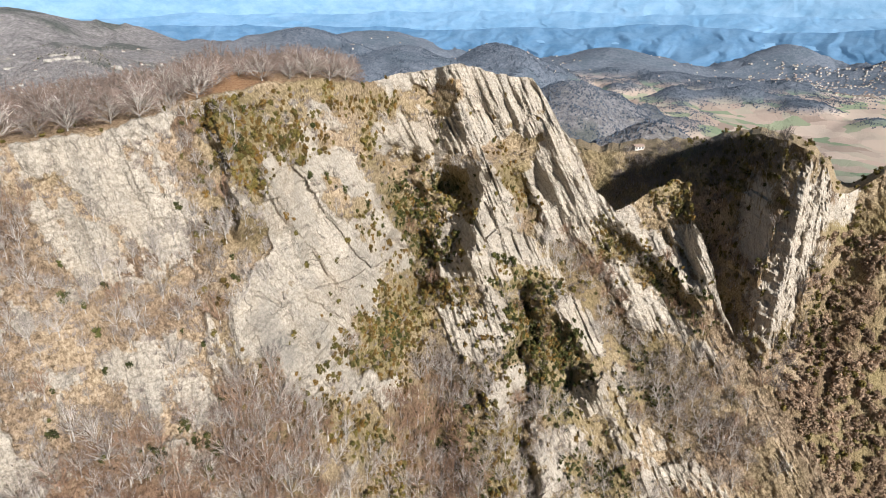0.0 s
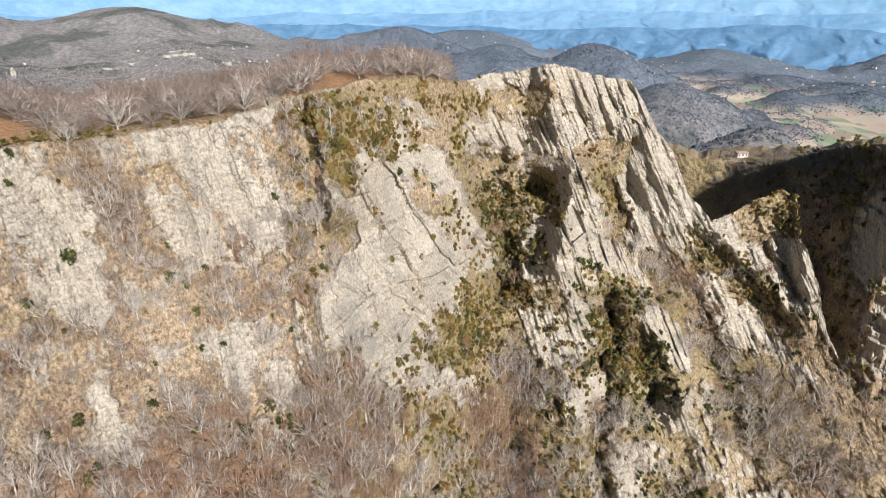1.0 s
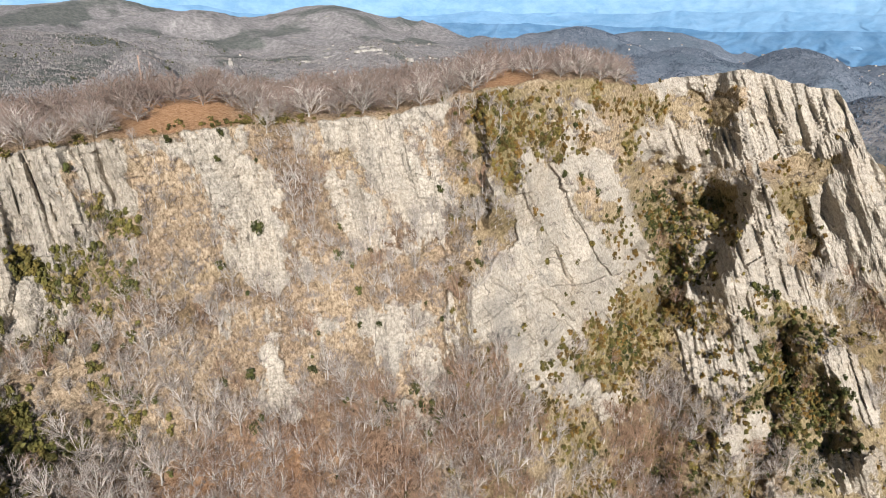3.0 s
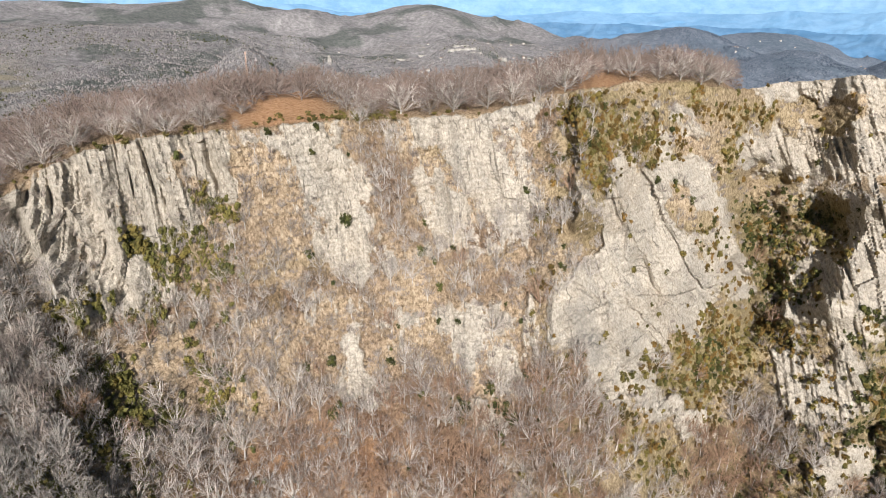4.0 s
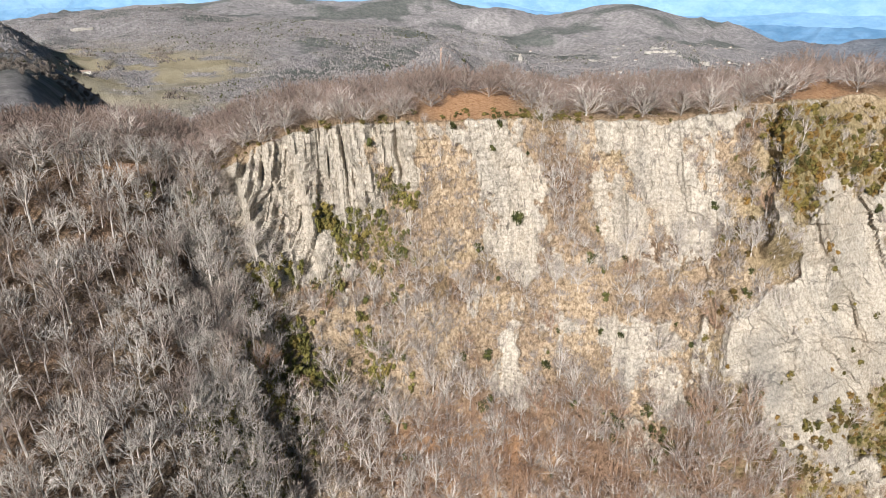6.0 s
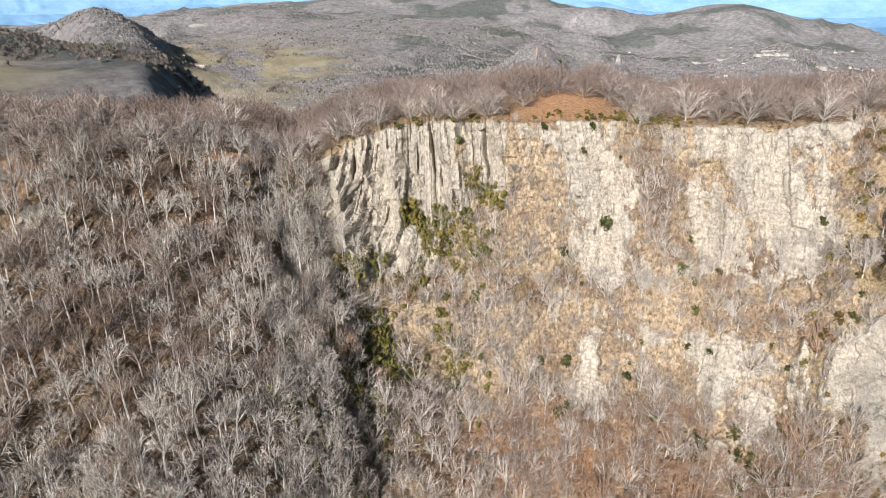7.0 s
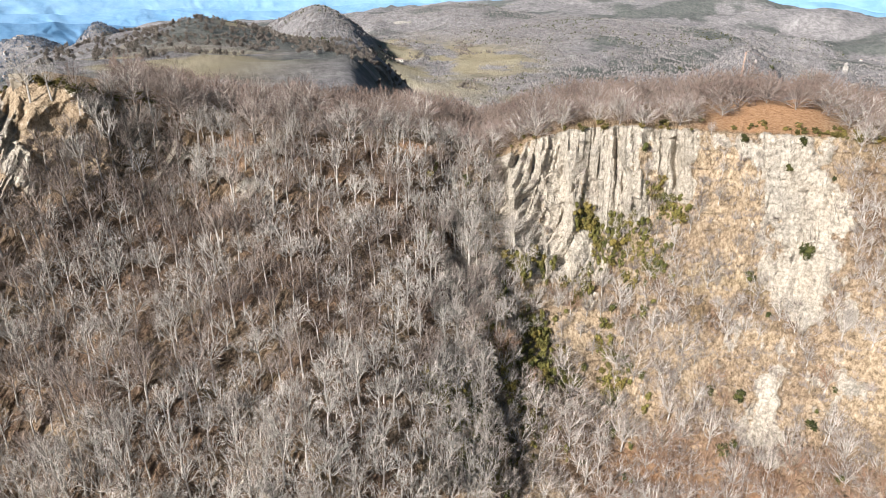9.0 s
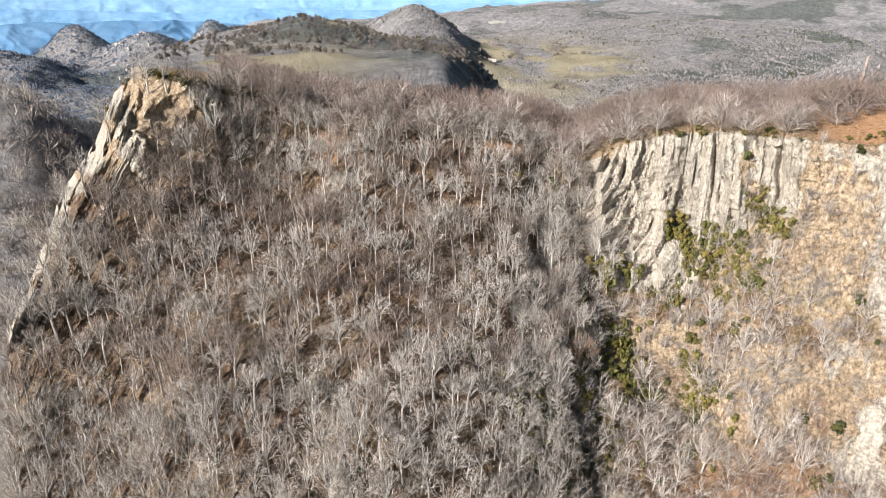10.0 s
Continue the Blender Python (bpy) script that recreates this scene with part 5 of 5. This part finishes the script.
def butte_at(a, e):
    i = int(round((a - AZB[0]) / 0.12))
    j = int(round((ce[i] - e) / (ce[i] + 47.0) * (RB - 1)))
    return FB[i, max(j, 0)]


h = butte_at(-17.8, -12.75)
cottage("farmhouse", (h[0], h[1], h[2]), 15, 7, 4.5, 2.6, "small pale farmhouse on the grassy saddle")
for a, dist, turn, long in ((79.0, 1230, 80, 18), (80.2, 1240, 85, 9), (8.1, 2600, 5, 20)):
    x, y = -math.sin(radians(a)) * dist, math.cos(radians(a)) * dist
    cottage("farmhouse", (x, y, float(country_height(np.array(x), np.array(y))[0]) + 1), turn, long, 7, 3.5, "long pale farm building among pastures")

# the ruin on top of the outcrop: broken walls round a low block
i = int(round((109.0 - AZ[0]) / AZ_STEP))
r0 = FACE[i, 1]
ruin = tagged(new("ruined_hut"), "roofless rubble hut on the outcrop", "ruin")
ruin.matrix_world = pose(r0[0], r0[1], r0[2] - 0.5, 0, 0, 20) @ Matrix.Diagonal((0.95, 0.95, 0.8, 1))
for x0, x1, y0, y1, hgt in ((-1.8, 1.8, -1.6, -1.1, 2.0), (-1.8, 1.8, 1.1, 1.6, 2.4), (-1.8, -1.3, -1.6, 1.6, 2.9), (1.3, 1.8, -1.6, 0.4, 1.5)):
    part("wall", *box_shape(x0, x1, y0, y1, -1.0, hgt), RUBBLE, ruin)


def hamlet(name, count, az0, az1, d0, d1, label, seed):
    """Small far houses, joined."""
    rng = np.random.default_rng(seed)
    vs, fs, ms, n = [], [], [], 0
    for _ in range(count):
        a, d = radians(rng.normal((az0 + az1) / 2, (az1 - az0) / 4)), rng.uniform(d0, d1)
        x, y = -math.sin(a) * d, math.cos(a) * d
        z = float(country_height(np.array(x), np.array(y))[0])
        t, w, h = rng.uniform(0, 3.14), rng.uniform(4, 9), rng.uniform(2.5, 4.5)
        for m, (v, f) in enumerate((box_shape(-w / 2, w / 2, -3, 3, -4, h), gable(-w / 2, w / 2, -3, 3, h, h + 1.8))):
            c, s = math.cos(t), math.sin(t)
            vs.append(np.stack([v[:, 0] * c - v[:, 1] * s + x, v[:, 0] * s + v[:, 1] * c + y, v[:, 2] + z], -1))
            fs.append(f + n)
            ms.append(np.full(len(f), m))
            n += len(v)
    return tagged(new(name, mesh_of(name, np.concatenate(vs), np.concatenate(fs), [WHITEWASH, TILE], np.concatenate(ms))), label, "town", kind="stuff")


hamlet("town", 700, -40, -24, 2700, 3500, "pale houses of a town across the plain", 351)
hamlet("village", 16, 107, 112, 1600, 1900, "pale houses of a village below the far hill", 353)
hamlet("scattered_houses", 80, -20, 12, 2500, 3400, "pale scattered houses in the valley", 355)
hamlet("hillside_farms", 30, 14, 45, 1500, 2300, "pale farms scattered over the wooded slopes", 357)


def strip(name, a0, d0, a1, d1, width, mat, label):
    """A narrow band of bare ground laid over the hills."""
    t = np.linspace(0, 1, 40)
    a, d = np.radians(a0 + (a1 - a0) * t), d0 + (d1 - d0) * t
    rows = []
    for w in (-width / 2, width / 2):
        aa = a + w / d
        x, y = -np.sin(aa) * d, np.cos(aa) * d
        rows.append(np.stack([x, y, country_height(x, y)[0] + 1.6], -1))
    me = mesh_of(name, np.stack(rows, 1).reshape(-1, 3), sheet_faces(40, 2), [mat])
    return tagged(new(name, me), label, "track", kind="structure")


strip("trim_firebreak", 49.8, 800, 49.7, 890, 1.8, EARTH, "reddish firebreak cut straight up the wooded hill")
strip("trim_ridge_track", 49.7, 890, 46.5, 900, 3, EARTH, "pale track along the wooded ridge")


def outcrop(name, a, dist, wide, high, seed, label):
    """A pale crag standing out of a wooded slope."""
    rng = np.random.default_rng(seed)
    x, y = -math.sin(radians(a)) * dist, math.cos(radians(a)) * dist
    z = float(country_height(np.array(x), np.array(y))[0])
    heap = Heap()
    for k in range(7):
        w, h = wide * rng.uniform(0.15, 0.35), high * rng.uniform(0.5, 1.1)
        cx, cy = rng.uniform(-wide / 2, wide / 2), rng.uniform(-3, 3)
        ring = [(cx + w * math.cos(t) * rng.uniform(0.8, 1.2), cy + w * 0.6 * math.sin(t), -4) for t in np.arange(6) * 1.047]
        lid = [(px * 0.9 + cx * 0.1, py * 0.8, h * rng.uniform(0.8, 1.1)) for px, py, _ in ring]
        kk, nn = np.arange(6), (np.arange(6) + 1) % 6
        f = np.concatenate([np.stack([kk, nn, nn + 6], -1), np.stack([kk, nn + 6, kk + 6], -1), np.array([(6, 7, 8), (6, 8, 9), (6, 9, 10), (6, 10, 11)])])
        heap.put(np.array(ring + lid), f)
    ob = tagged(new(name, mesh_of(name, *heap.arrays(), [PALE_ROCK])), label, "rock")
    ob.matrix_world = pose(x, y, z, 0, 0, a)


for a, dist, wide, high in ((42.6, 950, 5, 9), (42.0, 930, 8, 4), (31.4, 1780, 34, 5), (30.2, 1780, 26, 4), (36.5, 2000, 30, 4), (27.3, 1800, 20, 6), (30.9, 1820, 30, 3), (29.6, 1750, 24, 3), (26.6, 1830, 16, 4), (33.0, 1900, 26, 3), (38.8, 1600, 22, 3), (25.2, 2000, 30, 3), (34.2, 2100, 36, 4), (83.5, 1600, 30, 5), (78.5, 2000, 40, 6), (35.0, 1950, 40, 4)):
    outcrop("crag", a, dist, wide, high, int(a * 10), "pale bare crag on a wooded far slope")

far_wood("west_woods", 26000, 98, 126, 900, 2400, HAZED_WOOD, "woods on the western hills, tinted blue-grey for haze", 337, lambda x, y, z, a, d: 0.95 + 0 * x, 9.0)

# scrub on the tops: the outcrop, and the second headland's plateau
tops = behind_crest(90, 100, 112, 9, 241, None, -1.0)
plant_joined("outcrop_scrub", tops, [[b] for b in FAR_BUSHES], [OLIVE], "low olive scrub on top of the outcrop", "shrubs", 361, 0.4, 1.3, 0.7)
rng = np.random.default_rng(61)
i = rng.integers(0, len(AZB), 150)
k = rng.random((150, 1))
top = GB[i, 5] * (1 - k) + GB[i, 3] * k
plant_joined("plateau_scrub", top[AZB[i] < -22], [[b] for b in FAR_BUSHES], [OLIVE], "dark scrub on the plateau of the second headland", "shrubs", 363, 0.6, 2.2, 0.8)

gully_trees = thin(scatter(300, 66, 76, -46, -22, lambda a, e, b: 0.25 + 0.7 * strokes([(73, -26, 69, -40, 3.5, 1)], a, e), 243), 3.0)
plant_joined("gully_wood", gully_trees, pairs(SLENDER), MT, "slender leafless trees in the gully", "forest", 365, 0.6, 1.0)
